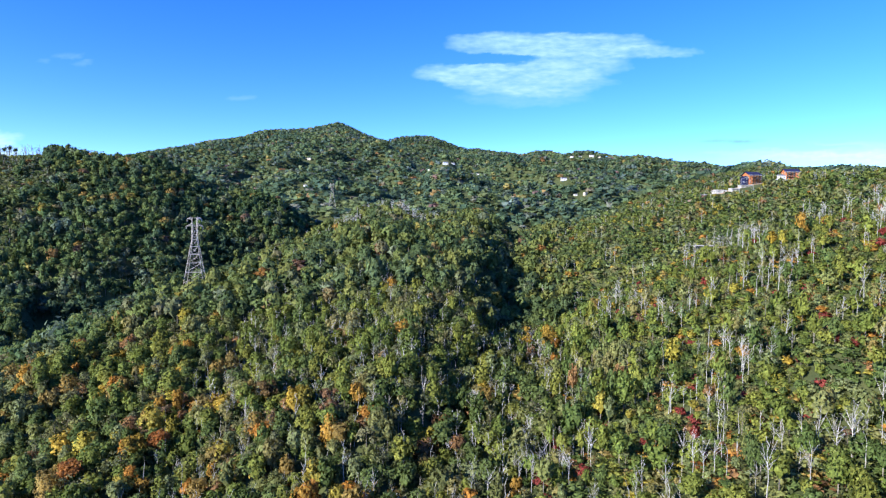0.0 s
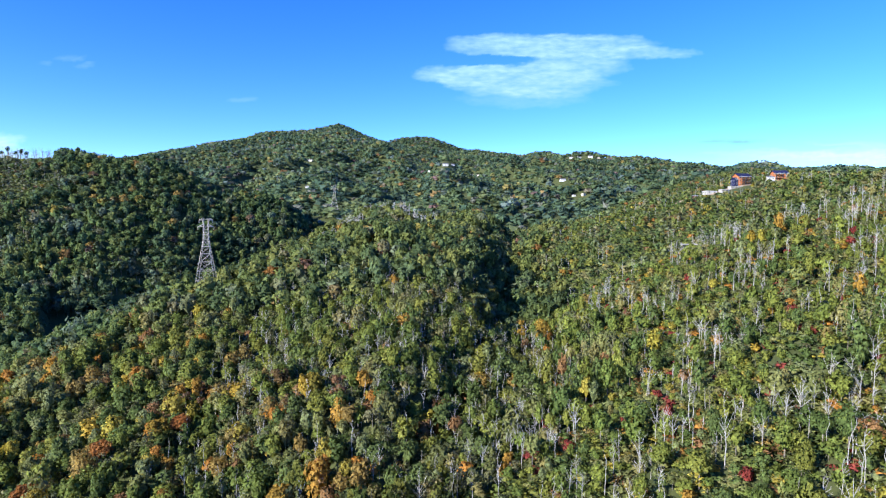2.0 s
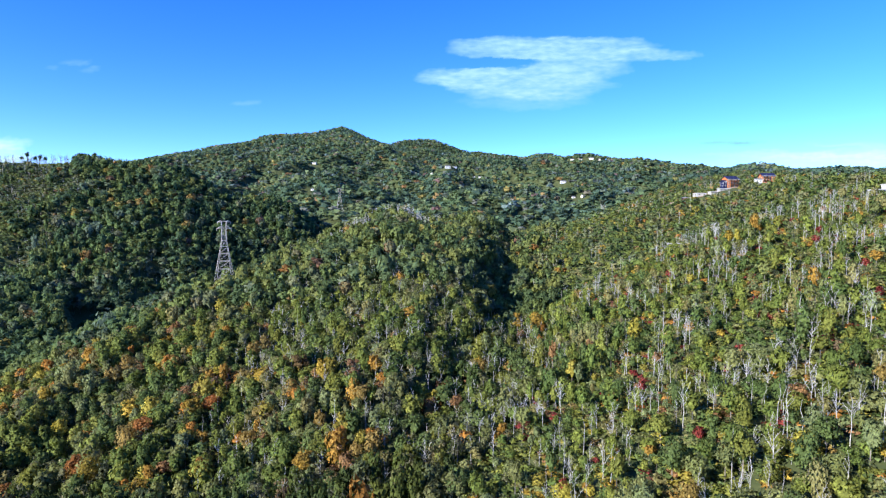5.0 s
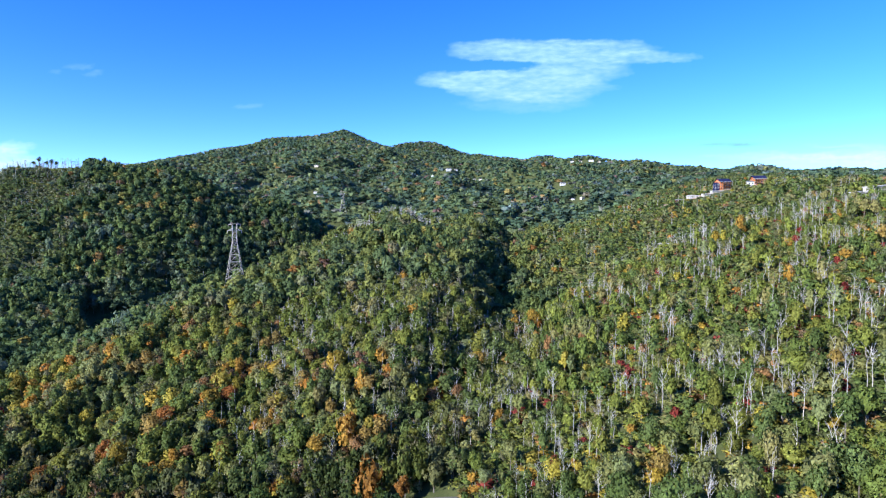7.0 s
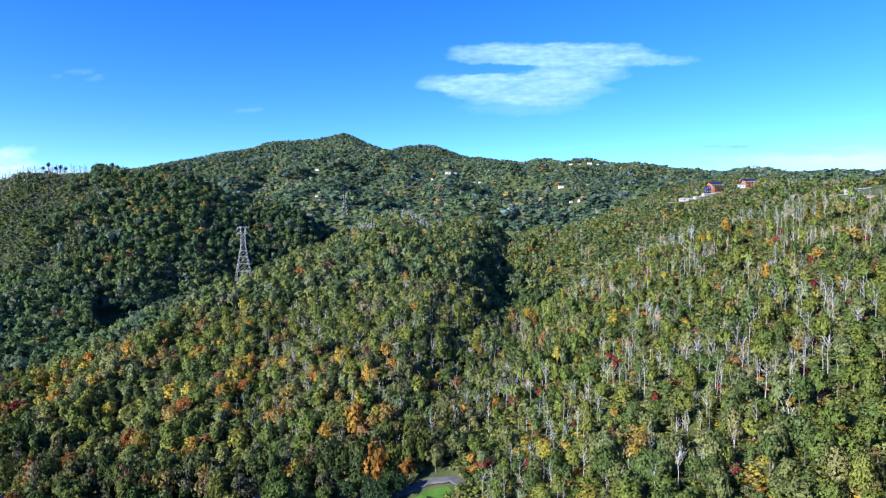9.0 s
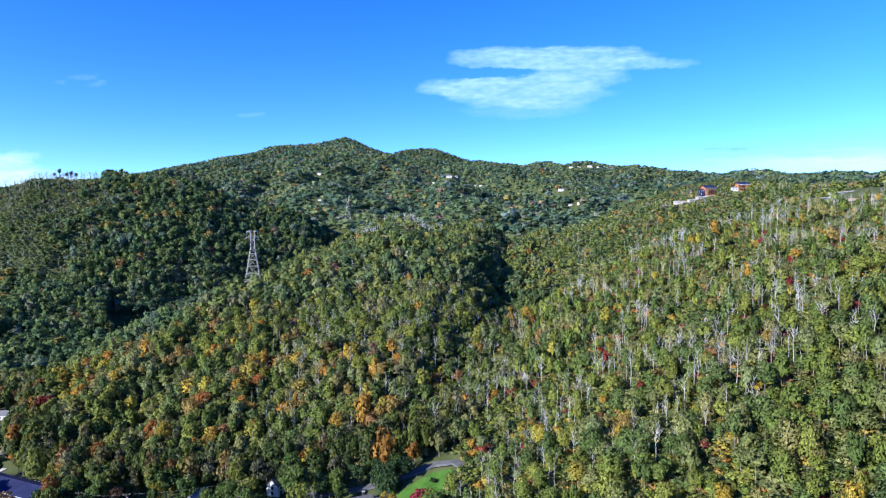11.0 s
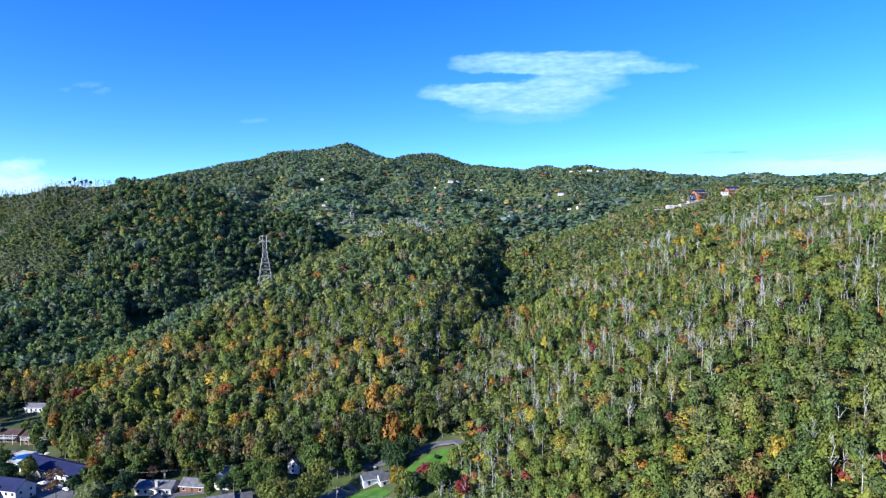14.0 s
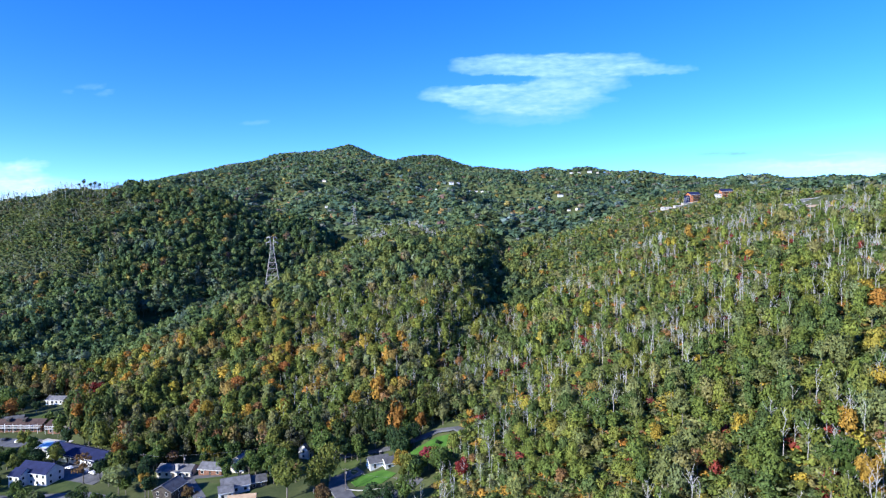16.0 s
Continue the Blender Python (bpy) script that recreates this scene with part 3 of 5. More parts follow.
# undergrowth along the foot of the middle hill
x, y, r = scatter(-420, 60, 285, 470, 4.3, 15, lambda X, Y: cone(X, Y) & ~in_town(X, Y - 3) & (X < gully(Y) + 4))
n = len(x)
plant("hill_undergrowth", x, y, rest(x, y), r.uniform(1.8, 3.2, n), r.uniform(3.0, 8.0, n), np.full(n, -0.3), tints(x, y, r, 0.14, 0.25) * np.array([1.25, 1.27, 1.15]), r, [s[:60] for s in BUSH_SHAPES], BUSH_KINDS, "green and russet bushes at the edge of the woods", "bushes", False)

# far mountain sides
x, y, r = scatter(-3800, 3800, 1064, 4900, 23.0, 5, lambda X, Y: cone(X, Y) & ((Y < 4060) | ((np.abs(X + 168) < 420) & (Y > 4480) & (Y < 4760))))
n = len(x)
# distance haze is painted in: leaf tints lifted and pushed towards blue
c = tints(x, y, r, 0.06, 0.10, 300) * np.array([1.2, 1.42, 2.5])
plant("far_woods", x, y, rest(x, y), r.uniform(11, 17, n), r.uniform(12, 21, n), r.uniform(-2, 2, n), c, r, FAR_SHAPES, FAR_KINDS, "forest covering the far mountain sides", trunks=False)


def snags(name, x, y, hgt, r, shapes, label, mat=DEADWOOD):
    which, rot = r.randint(0, len(shapes), len(x)), r.uniform(0, 2 * np.pi, len(x))
    z = rest(x, y) - 0.2
    T = [placed(s, x[which == k], y[which == k], z[which == k], hgt[which == k], hgt[which == k], rot[which == k]) for k, s in enumerate(shapes)]
    return tagged(soup(name, np.concatenate(T), None, mat), label, "dead trees", kind="stuff")


x, y, r = scatter(-30, 500, 120, 520, 6.2, 6, lambda X, Y: cone(X, Y) & ~in_town(X, Y) & (X >= gully(Y) - 8))
k = 2.4 * ripple(x, y, 46, 31) + r.uniform(-0.7, 0.7, len(x)) > np.where(y < 310, -0.25, 0.5)
x, y = x[k], y[k]
k = (y < 225) & cone(x, y, 10)
SINGLE_SNAGS = list(zip(x[k], y[k]))[:120]
x, y = x[~k], y[~k]
snags("dead_trunks", x, y, r.uniform(8, 16, len(x)), r, BARE_SHAPES, "bleached leafless trunks standing on the burnt slope")
x, y, r = scatter(-50, 700, 500, 900, 7.5, 7, lambda X, Y: cone(X, Y) & (X >= gully(Y)))
k = 1.8 * ripple(x, y, 48, 32) + r.uniform(-0.5, 0.5, len(x)) > 1.0
x, y = x[k], y[k]
bx = np.r_[r.uniform(-104, 4, 400), r.uniform(-188, -60, 260)]
by = np.interp(bx, [-190, -110, -50, 0], [700, 748, 772, 775]) + r.normal(0, 13, 660)
bh = np.r_[r.uniform(8, 19, 400), r.uniform(7, 15, 260)] * np.clip(0.85 + 0.5 * ripple(bx, by, 40, 97), 0.5, 1.15)
snags("crest_dead_trunks", bx, by, bh, r, BARE_FAR, "dense bleached dead trunks on the hill's bald crest")
snags("far_dead_trunks", x, y, r.uniform(6, 14, len(x)), r, BARE_FAR, "bleached leafless trunks higher on the slope")

x, y, r = scatter(-900, -380, 690, 960, 8.0, 8, lambda X, Y: cone(X, Y) & ((ripple(X, Y, 55, 96) > 0.12) | (rest(X, Y) > 160)) & (X + 40 * ripple(X, Y, 70, 61) < -470 + 0.30 * (900 - Y)) & (Y > 710))
snags("burnt_ridge_trunks", x, y, r.uniform(6, 13, len(x)), r, BARE_FAR, "bare grey trunks on the burnt ridge")
x, y = r.uniform(-780, -500, 230), r.uniform(-8, 14, 230)
y += np.interp(x, [-800, -660, -580, -490], [880, 902, 925, 935])
snags("skyline_trunks", x, y, r.uniform(10, 19, len(x)), r, [s * np.array([2.3, 2.3, 1.0]) for s in BARE_FAR], "bare grey trunks standing along the ridge's skyline", BARK)
x, y, r = scatter(-330, -60, 560, 800, 26, 9, lambda X, Y: cone(X, Y))
snags("hill_dead_trunks", x, y, r.uniform(12, 19, len(x)), r, BARE_FAR, "scattered leafless trunks among the woods")
x, y, r = scatter(-180, 110, 320, 520, 8.0, 10, lambda X, Y: cone(X, Y) & (X < gully(Y) + 10) & (X > -110))
snags("hillside_bare_trees", x, y, r.uniform(9, 15, len(x)), r, BARE_SHAPES, "pale leafless trees between the autumn trees")


# ---- helpers for things with parts ----
def part(name, bm, mat, parent, label=""):
    me = bpy.data.meshes.new(name)
    bm.to_mesh(me)
    bm.free()
    me.materials.append(mat)
    ob = new(name, me)
    ob.parent = parent
    if label:
        ob["label"] = label
    return ob


def thing(name, x, y, z, rot, label, category, group=""):
    ob = new(name)
    ob.empty_display_size = 0.5
    ob.matrix_basis = pose(x, y, z, 0, 0, rot)
    return tagged(ob, label, category, group)


def box(cx, cy, cz, sx, sy, sz, bm=None, bevel=0.0):
    """A block by its centre and size, added to bm."""
    bm = bm or bmesh.new()
    made = bmesh.ops.create_cube(bm, size=1.0, matrix=Matrix.Translation((cx, cy, cz)) @ Matrix.Diagonal((sx, sy, sz, 1)))
    if bevel:
        es = list({e for v in made["verts"] for e in v.link_edges})
        bmesh.ops.bevel(bm, geom=es, offset=bevel, segments=1, affect="EDGES")
    return bm


def extruded(profile, x0, x1, bm=None):
    """A closed outline in (y, z) drawn out along x."""
    bm = bm or bmesh.new()
    a = [bm.verts.new((x0, p, q)) for p, q in profile]
    b = [bm.verts.new((x1, p, q)) for p, q in profile]
    n = len(profile)
    bm.faces.new(a[::-1])
    bm.faces.new(b)
    for k in range(n):
        bm.faces.new((a[k], a[(k + 1) % n], b[(k + 1) % n], b[k]))
    bmesh.ops.recalc_face_normals(bm, faces=bm.faces)
    return bm


def rods(sticks, bm=None):
    """Square bars (p0, p1, half width) in one mesh."""
    bm = bm or bmesh.new()
    for p0, p1, w in sticks:
        p0, p1 = Vector(p0), Vector(p1)
        ax = (p1 - p0).normalized()
        u = ax.cross(Vector((0.31, 0.52, 0.8))).normalized() * w
        v = ax.cross(u).normalized() * w
        a = [bm.verts.new(p0 + s * u + t * v) for s, t in ((1, 1), (-1, 1), (-1, -1), (1, -1))]
        b = [bm.verts.new(p1 + s * u + t * v) for s, t in ((1, 1), (-1, 1), (-1, -1), (1, -1))]
        bm.faces.new(a[::-1])
        bm.faces.new(b)
        for k in range(4):
            bm.faces.new((a[k], a[(k + 1) % 4], b[(k + 1) % 4], b[k]))
    return bm


WHITE = noisy("white_siding", (0.50, 0.50, 0.49), (0.64, 0.64, 0.62), 0.6, 0.6, 0.1)
CREAM = noisy("cream_siding", (0.50, 0.45, 0.35), (0.66, 0.60, 0.48), 0.6, 0.7, 0.1)
BROWN = noisy("brown_brick", (0.12, 0.06, 0.04), (0.24, 0.13, 0.09), 1.2, 0.85, 0.3)
DARKWALL = noisy("dark_timber", (0.035, 0.03, 0.028), (0.08, 0.07, 0.06), 0.8, 0.8, 0.2)
LOG = noisy("orange_log_wall", (0.34, 0.10, 0.03), (0.52, 0.19, 0.06), 0.7, 0.6, 0.3)
NAVY = noisy("dark_blue_metal_roof", (0.011, 0.014, 0.045), (0.019, 0.025, 0.075), 0.25, 0.85, 0.1)
SLATE = noisy("grey_shingle_roof", (0.07, 0.07, 0.075), (0.14, 0.14, 0.15), 0.5, 0.9, 0.4, vary=0.3)
REDROOF = noisy("brown_shingle_roof", (0.05, 0.033, 0.029), (0.09, 0.06, 0.052), 0.5, 0.85, 0.4)
TANROOF = noisy("tan_shingle_roof", (0.32, 0.22, 0.14), (0.45, 0.33, 0.22), 0.5, 0.85, 0.4)
TEAL = noisy("green_metal_roof", (0.05, 0.20, 0.16), (0.08, 0.28, 0.22), 0.5, 0.5)
CONCRETE = noisy("concrete", (0.30, 0.29, 0.27), (0.46, 0.44, 0.41), 0.3, 0.85, 0.2)
ASPHALT = noisy("asphalt", (0.075, 0.077, 0.085), (0.13, 0.13, 0.14), 0.3, 0.85, 0.3)
LAWN = noisy("lawn_grass", (0.034, 0.092, 0.012), (0.07, 0.15, 0.022), 0.25, 0.9, 0.5, fine=20)
DRYLAWN = noisy("mown_grass", (0.036, 0.058, 0.017), (0.07, 0.092, 0.03), 0.2, 0.9, 0.5, fine=20)
DIRT = noisy("bare_clay", (0.24, 0.17, 0.115), (0.36, 0.28, 0.205), 0.15, 0.95, 0.5)
WOODPOLE = noisy("weathered_pole", (0.10, 0.085, 0.07), (0.19, 0.165, 0.14), 1.0, 0.9, 0.4)
GLASS = noisy("window_glass", (0.012, 0.016, 0.022), (0.03, 0.035, 0.045), 0.5, 0.12)
RUBBER = noisy("tyre_rubber", (0.012, 0.012, 0.012), (0.025, 0.025, 0.025), 4, 0.8)
POOLBLUE = noisy("blue_water", (0.34, 0.47, 0.53), (0.46, 0.58, 0.64), 0.5, 0.1)
WIRE = noisy("wire_metal", (0.10, 0.10, 0.11), (0.2, 0.2, 0.21), 1.0, 0.7)


# ---- lattice towers of the power line ----
def lattice_tower(x, y, height, rot, label):
    t = thing("transmission_tower", x, y, level(x, y) - 0.4, rot, label, "pylon", "power line towers")
    h = height
    def half(z):  # half width of the body
        return np.interp(z / h, [0, 0.30, 0.72, 0.86, 1.0], [7.6, 5.2, 1.8, 1.5, 1.5])
    for sx, sy in ((1, 1), (-1, 1), (-1, -1), (1, -1)):
        zs = [0, 0.14 * h, 0.3 * h, 0.5 * h, 0.72 * h, 0.93 * h]
        part("leg", rods([((sx * half(a), sy * half(a), a), (sx * half(b), sy * half(b), b), 0.115) for a, b in zip(zs, zs[1:])]), STEEL, t)
    steps = [0.05, 0.17, 0.30, 0.42, 0.53, 0.63, 0.72, 0.79, 0.86, 0.93]
    for ax in range(4):
        c, s = [(1, 0), (0, 1), (-1, 0), (0, -1)][ax]
        for a, b in zip(steps, steps[1:]):
            za, zb = a * h, b * h
            p = lambda z, k: (c * half(z) - s * k * half(z), s * half(z) + c * k * half(z), z)
            part("brace", rods([(p(za, -1), p(zb, 1), 0.055)]), STEEL, t)
            part("brace", rods([(p(za, 1), p(zb, -1), 0.055)]), STEEL, t)
            part("crossbar", rods([(p(za, -1), p(za, 1), 0.1)]), STEEL, t)
    for z, reach, drop in ((0.90, 5.6, -0.4), (0.985, 4.9, 0.25)):
        zz = z * h
        for side in (1, -1):
            w = 1.7
            tip = (side * reach, 0, zz + drop)
            bars = [((side * w, w, zz), tip, 0.12), ((side * w, -w, zz), tip, 0.12), ((side * w, w, zz + 1.6), tip, 0.1), ((side * w, -w, zz + 1.6), tip, 0.1)]
            for f in (0.33, 0.66):
                q = lambda yy, dz: (side * (w + f * (reach - w)), yy * (1 - f), zz + f * drop + dz * (1 - f))
                bars += [(q(w, 0), q(-w, 0), 0.08), (q(w, 1.6), q(w, 0), 0.08), (q(-w, 1.6), q(-w, 0), 0.08)]
            arm = part("crossarm", rods(bars), STEEL, t)
            part("insulator", rods([((side * (reach - 0.2), 0, zz + drop), (side * (reach - 0.2), 0, zz + drop - 1.9), 0.13)]), CONCRETE, arm)
    part("top_frame", rods([((-w, v, h), (w, v, h), 0.12) for v in (1.7, -1.7) for w in (1.7,)] + [((u, -1.7, h), (u, 1.7, h), 0.12) for u in (-1.7, 1.7)] + [((u * 1.7, v * 1.7, 0.92 * h), (u * 1.7, v * 1.7, h), 0.15) for u in (-1, 1) for v in (-1, 1)]), STEEL, t)
    return t


lattice_tower(-168, 568, 53, 12, "grey galvanised lattice power tower among hillside trees")
lattice_tower(-179, 1152, 50, 8, "distant grey lattice power tower above dense forest")


# ---- houses ----
def windows(parent, places):
    """places: x, y, z of the middle, width, height, facing: 0 front (-y), 1 back, 2 left end, 3 right end."""
    for px, py, pz, w, h, face in places:
        across = face < 2
        out = (-1, 1, -1, 1)[face]
        sx, sy = (w + 0.24, 0.16) if across else (0.16, w + 0.24)
        f = part("window", box(px, py, pz, sx, sy, h + 0.24), WHITE, parent)
        ox, oy = (0, out * 0.09) if across else (out * 0.09, 0)
        sx, sy = (w, 0.05) if across else (0.05, w)
        part("pane", box(px + ox, py + oy, pz, sx, sy, h), GLASS, f)


def block(parent, cx, cy, L, D, H, RH, wall, roof, over=0.5, storeys=1, gap=3.2, doors=()):
    """One gabled wing with its ridge along x: wall, roof, windows, doors."""
    prof = [(-D / 2, -1.5), (D / 2, -1.5), (D / 2, H), (0, H + RH), (-D / 2, H)]
    part("wall", extruded([(cy + a, b) for a, b in prof], cx - L / 2, cx + L / 2), wall, parent)
    s = RH / (D / 2)
    up = 0.05
    tk = 0.28
    e = D / 2 + over
    prof = [(-e, H - over * s + up), (0, H + RH + up), (e, H - over * s + up), (e, H - over * s + up + tk), (0, H + RH + up + tk), (-e, H - over * s + up + tk)]
    rf = part("roof", extruded([(cy + a, b) for a, b in prof], cx - L / 2 - over, cx + L / 2 + over), roof, parent)
    part("ridge_cap", rods([((cx - L / 2 - over, cy, H + RH + up + tk), (cx + L / 2 + over, cy, H + RH + up + tk), 0.11)]), roof, rf)
    for k in (-1, 1):
        part("fascia", box(cx, cy + k * (e + 0.04), H - over * s + up + 0.12, L + 2 * over, 0.08, 0.26), WHITE, rf)
    n = max(1, int(L / gap))
    pl = []
    for st in range(storeys):
        z = H * (st + 0.55) / storeys
        for k in range(n):
            xx = cx - L / 2 + (k + 0.5) * L / n
            if st == 0 and k in doors:
                continue
            pl += [(xx, cy - D / 2, z, 1.2, 1.35, 0), (xx, cy + D / 2, z, 1.2, 1.35, 1)]
        m = max(1, int(D / 4))
        for k in range(m):
            yy = cy - D / 2 + (k + 0.5) * D / m
            pl += [(cx - L / 2, yy, z, 1.1, 1.3, 2), (cx + L / 2, yy, z, 1.1, 1.3, 3)]
    windows(parent, pl)
    for k in doors:
        xx = cx - L / 2 + (k + 0.5) * L / n
        d = part("door", box(xx, cy - D / 2 - 0.03, 1.05, 1.0, 0.12, 2.1), DARKWALL, parent)
        part("handle", box(xx + 0.35, cy - D / 2 - 0.12, 1.0, 0.06, 0.07, 0.14), STEEL, d)
    return rf


def chimney(parent, x, y, z0, z1, mat=None, w=0.9):
    c = part("chimney", box(x, y, (z0 + z1) / 2, w, w, z1 - z0), mat or BROWN, parent)
    part("chimney_cap", box(x, y, z1 + 0.08, w + 0.25, w + 0.25, 0.16), CONCRETE, c)


def house(x, y, rot, L, D, H, RH, wall, roof, label, storeys=1, doors=(0,), gap=3.2, name="house", over=0.5, z=None):
    h = thing(name, x, y, level(x, y) if z is None else z, rot, label, "house")
    block(h, 0, 0, L, D, H, RH, wall, roof, over, storeys, gap, doors)
    return h


# white house with two gabled wings and a dark blue roof
h = house(-203, 290, -14, 18, 10, 6.0, 3.4, WHITE, NAVY, "white two-storey house with a dark blue metal roof", 2, (1,))
block(h, -5.2, -5.5, 6.5, 8.5, 5.6, 2.4, WHITE, NAVY, 0.4, 2, 3.0)
chimney(h, 5, 1.5, 4, 8.6, CONCRETE)
# long white building under one dark blue roof
h = house(-194, 314, -23, 50, 12, 4.2, 2.4, WHITE, NAVY, "long white motel wing under a dark blue metal roof", 1, (1, 4, 7, 10), 3.6, "motel_wing", 0.9)
for k in range(9):
    part("porch_post", box(-20 + 5 * k, -7.2, 1.9, 0.16, 0.16, 3.8), WHITE, h)
part("porch_roof", box(0, -6.9, 3.85, 46, 1.9, 0.16), NAVY, h)
block(h, 20.5, -4.5, 8, 9, 3.8, 1.6, WHITE, NAVY, 0.5, 1, 3.0)
# two-storey brown motel with galleries
for mx, my, ml, turn in ((-268, 363, 36, 0), (-236, 359, 15, -4)):
    h = house(mx, my, turn, ml, 8, 4.8, 1.8, BROWN, REDROOF, "two-storey brown brick motel with white galleries and dormers", 2, (1, 3), 3.4, "motel", 1.2)
    g = part("gallery", box(0, -5.5, 3.0, ml, 1.9, 0.18), CONCRETE, h)
    part("railing", rods([((-ml / 2, -6.4, 4.0), (ml / 2, -6.4, 4.0), 0.05)] + [((-ml / 2 + 0.6 * k, -6.4, 3.05), (-ml / 2 + 0.6 * k, -6.4, 4.0), 0.025) for k in range(int(ml / 0.6) + 1)]), WHITE, g)
    for k in range(int(ml / 5) + 1):
        part("gallery_post", box(-ml / 2 + 0.2 + 5 * k, -6.4, 2.9, 0.18, 0.18, 5.8), WHITE, h)
    for k in range(int(ml / 10)):
        dm = part("dormer", extruded([(-3.6, 6.2), (-0.6, 6.2), (-0.6, 8.2), (-3.6, 7.6)], -ml / 2 + 5 + 10 * k - 1, -ml / 2 + 5 + 10 * k + 1), DARKWALL, h)
        part("dormer_window", box(-ml / 2 + 5 + 10 * k, -3.63, 6.95, 1.0, 0.06, 0.8), GLASS, dm)
h = house(-276, 372, 25, 10, 8, 3, 2.6, DARKWALL, SLATE, "small grey gabled house beside the motel")
h = house(-277, 416, -5, 13, 8, 3.0, 1.8, WHITE, SLATE, "white single-storey house with a grey roof")
h = house(-252, 372, 0, 6, 4.5, 2.6, 1.2, WHITE, SLATE, "small white pool house with a grey roof", 1, (0,), 3.0, "shed")
h = house(-324, 432, 60, 12, 8, 5, 3.2, WHITE, TEAL, "white gabled house with a green metal roof", 2)
h = house(-336, 468, 0, 18, 9, 3.2, 1.6, BROWN, SLATE, "low brown house with a pale grey roof among dark trees")
h = house(-330, 680, 20, 14, 9, 4, 2.4, WHITE, SLATE, "white house with a grey roof in the shaded valley")
# the houses of the side street
h = house(-134, 289, -4, 17, 8.5, 3.0, 1.9, CREAM, SLATE, "cream ranch house with a long grey shingle roof", 1, (2,))
chimney(h, 1.5, -3.2, 0.2, 6.2, CONCRETE, 1.3)
h = house(-126, 264, 78, 11, 9, 5.2, 2.4, DARKWALL, SLATE, "dark timber house with a light grey gabled roof", 2)
h = house(-116, 289, -8, 12, 8, 2.9, 2.0, BROWN, SLATE, "low brick house with a blue-grey shingle roof", 1, (1,))
h = house(-98, 268, 24, 12, 9, 3.4, 2.5, WHITE, SLATE, "white house with a grey hipped roof and front garage")
block(h, -4.5, -5.5, 6, 7, 3.0, 1.8, WHITE, SLATE, 0.4, 1, 3.0)
block(h, 8, 1.0, 11, 8, 3.0, 1.7, DARKWALL, SLATE, 0.4, 1, 3.0)
d = part("garage_door", box(-4.5, -9.06, 1.2, 4.4, 0.1, 2.3), CREAM, h)
chimney(h, 2.5, 1.5, 3, 7.6, DARKWALL)
h = house(-89, 251, 12, 11, 9, 3.0, 2.2, CREAM, TANROOF, "house with a tan shingle roof")
h = house(-122, 243, -10, 12, 8, 3.0, 2.0, BROWN, REDROOF, "house with a brown shingle roof by the street")
chimney(h, 3.5, 1, 3, 6.4, WHITE)
h = house(-103, 291, 80, 9, 7, 5.4, 2.2, CREAM, SLATE, "tall cream house half hidden by trees", 2)
h = house(-73, 303, 70, 7.5, 6, 4.6, 2.4, WHITE, SLATE, "white gabled house with a blue-grey roof under tall trees", 2)
h = house(-34, 281, 24, 9.5, 6.5, 2.4, 1.9, WHITE, SLATE, "white bungalow with a charcoal shingle roof")
block(h, 5.0, -4.6, 7, 6, 2.7, 1.9, WHITE, SLATE, 0.4, 1, 3.0)
chimney(h, 1.5, 0.5, 3, 6.0, DARKWALL)

# ---- the building sites on the ridge ----
z0 = level(314, 759)
h = house(314, 757, 8, 13, 11, 9.0, 3.0, LOG, NAVY, "three-storey orange log lodge with a dark blue roof", 3, (1, 3), 3.0, "lodge", 1.0)
for k in range(3):
    b = part("balcony", box(1, -6.8, 0.6 + 3.0 * k, 10, 2.4, 0.22), DARKWALL, h)
    part("railing", rods([((-4, -7.9, 1.7 + 3.0 * k), (6, -7.9, 1.7 + 3.0 * k), 0.06)] + [((-4 + 0.8 * q, -7.9, 0.7 + 3.0 * k), (-4 + 0.8 * q, -7.9, 1.7 + 3.0 * k), 0.03) for q in range(13)]), DARKWALL, b)
for k in range(4):
    part("post", box(-3.9 + 3.3 * k, -7.85, 4.2, 0.3, 0.3, 8.8), DARKWALL, h)
block(h, -8.2, -1, 4, 8, 6.0, 1.6, NAVY, NAVY, 0.4, 2, 3.0)
h = house(363, 774, -6, 13, 11, 8.0, 2.8, LOG, NAVY, "orange log lodge with galleries and a dark roof", 3, (1, 3), 3.0, "lodge", 1.1)
for k in range(2):
    b = part("balcony", box(-2, -6.8, 2.9 + 3.0 * k, 8, 2.4, 0.22), DARKWALL, h)
    part("railing", rods([((-6, -7.9, 3.9 + 3.0 * k), (2, -7.9, 3.9 + 3.0 * k), 0.06)]), DARKWALL, b)
block(h, -10, -2, 7, 7, 3.6, 1.3, WHITE, SLATE, 0.5, 1, 3.0)
h = house(411, 722, 0, 15, 9, 6.5, 2.4, BROWN, NAVY, "dark-roofed lodge on the wooded ridge", 2, (0,), 3.0, "lodge")
h = house(273, 738, 6, 11, 8, 2.6, 0.3, CONCRETE, CONCRETE, "bare concrete foundation of a new lodge", 1, (1,), 4.0, "foundation", 0.2)
h = house(251, 727, 10, 10, 7, 1.8, 0.3, BROWN, SLATE, "grey block-walled shell with a flat roof", 1, (1,), 4.0, "foundation", 0.2)


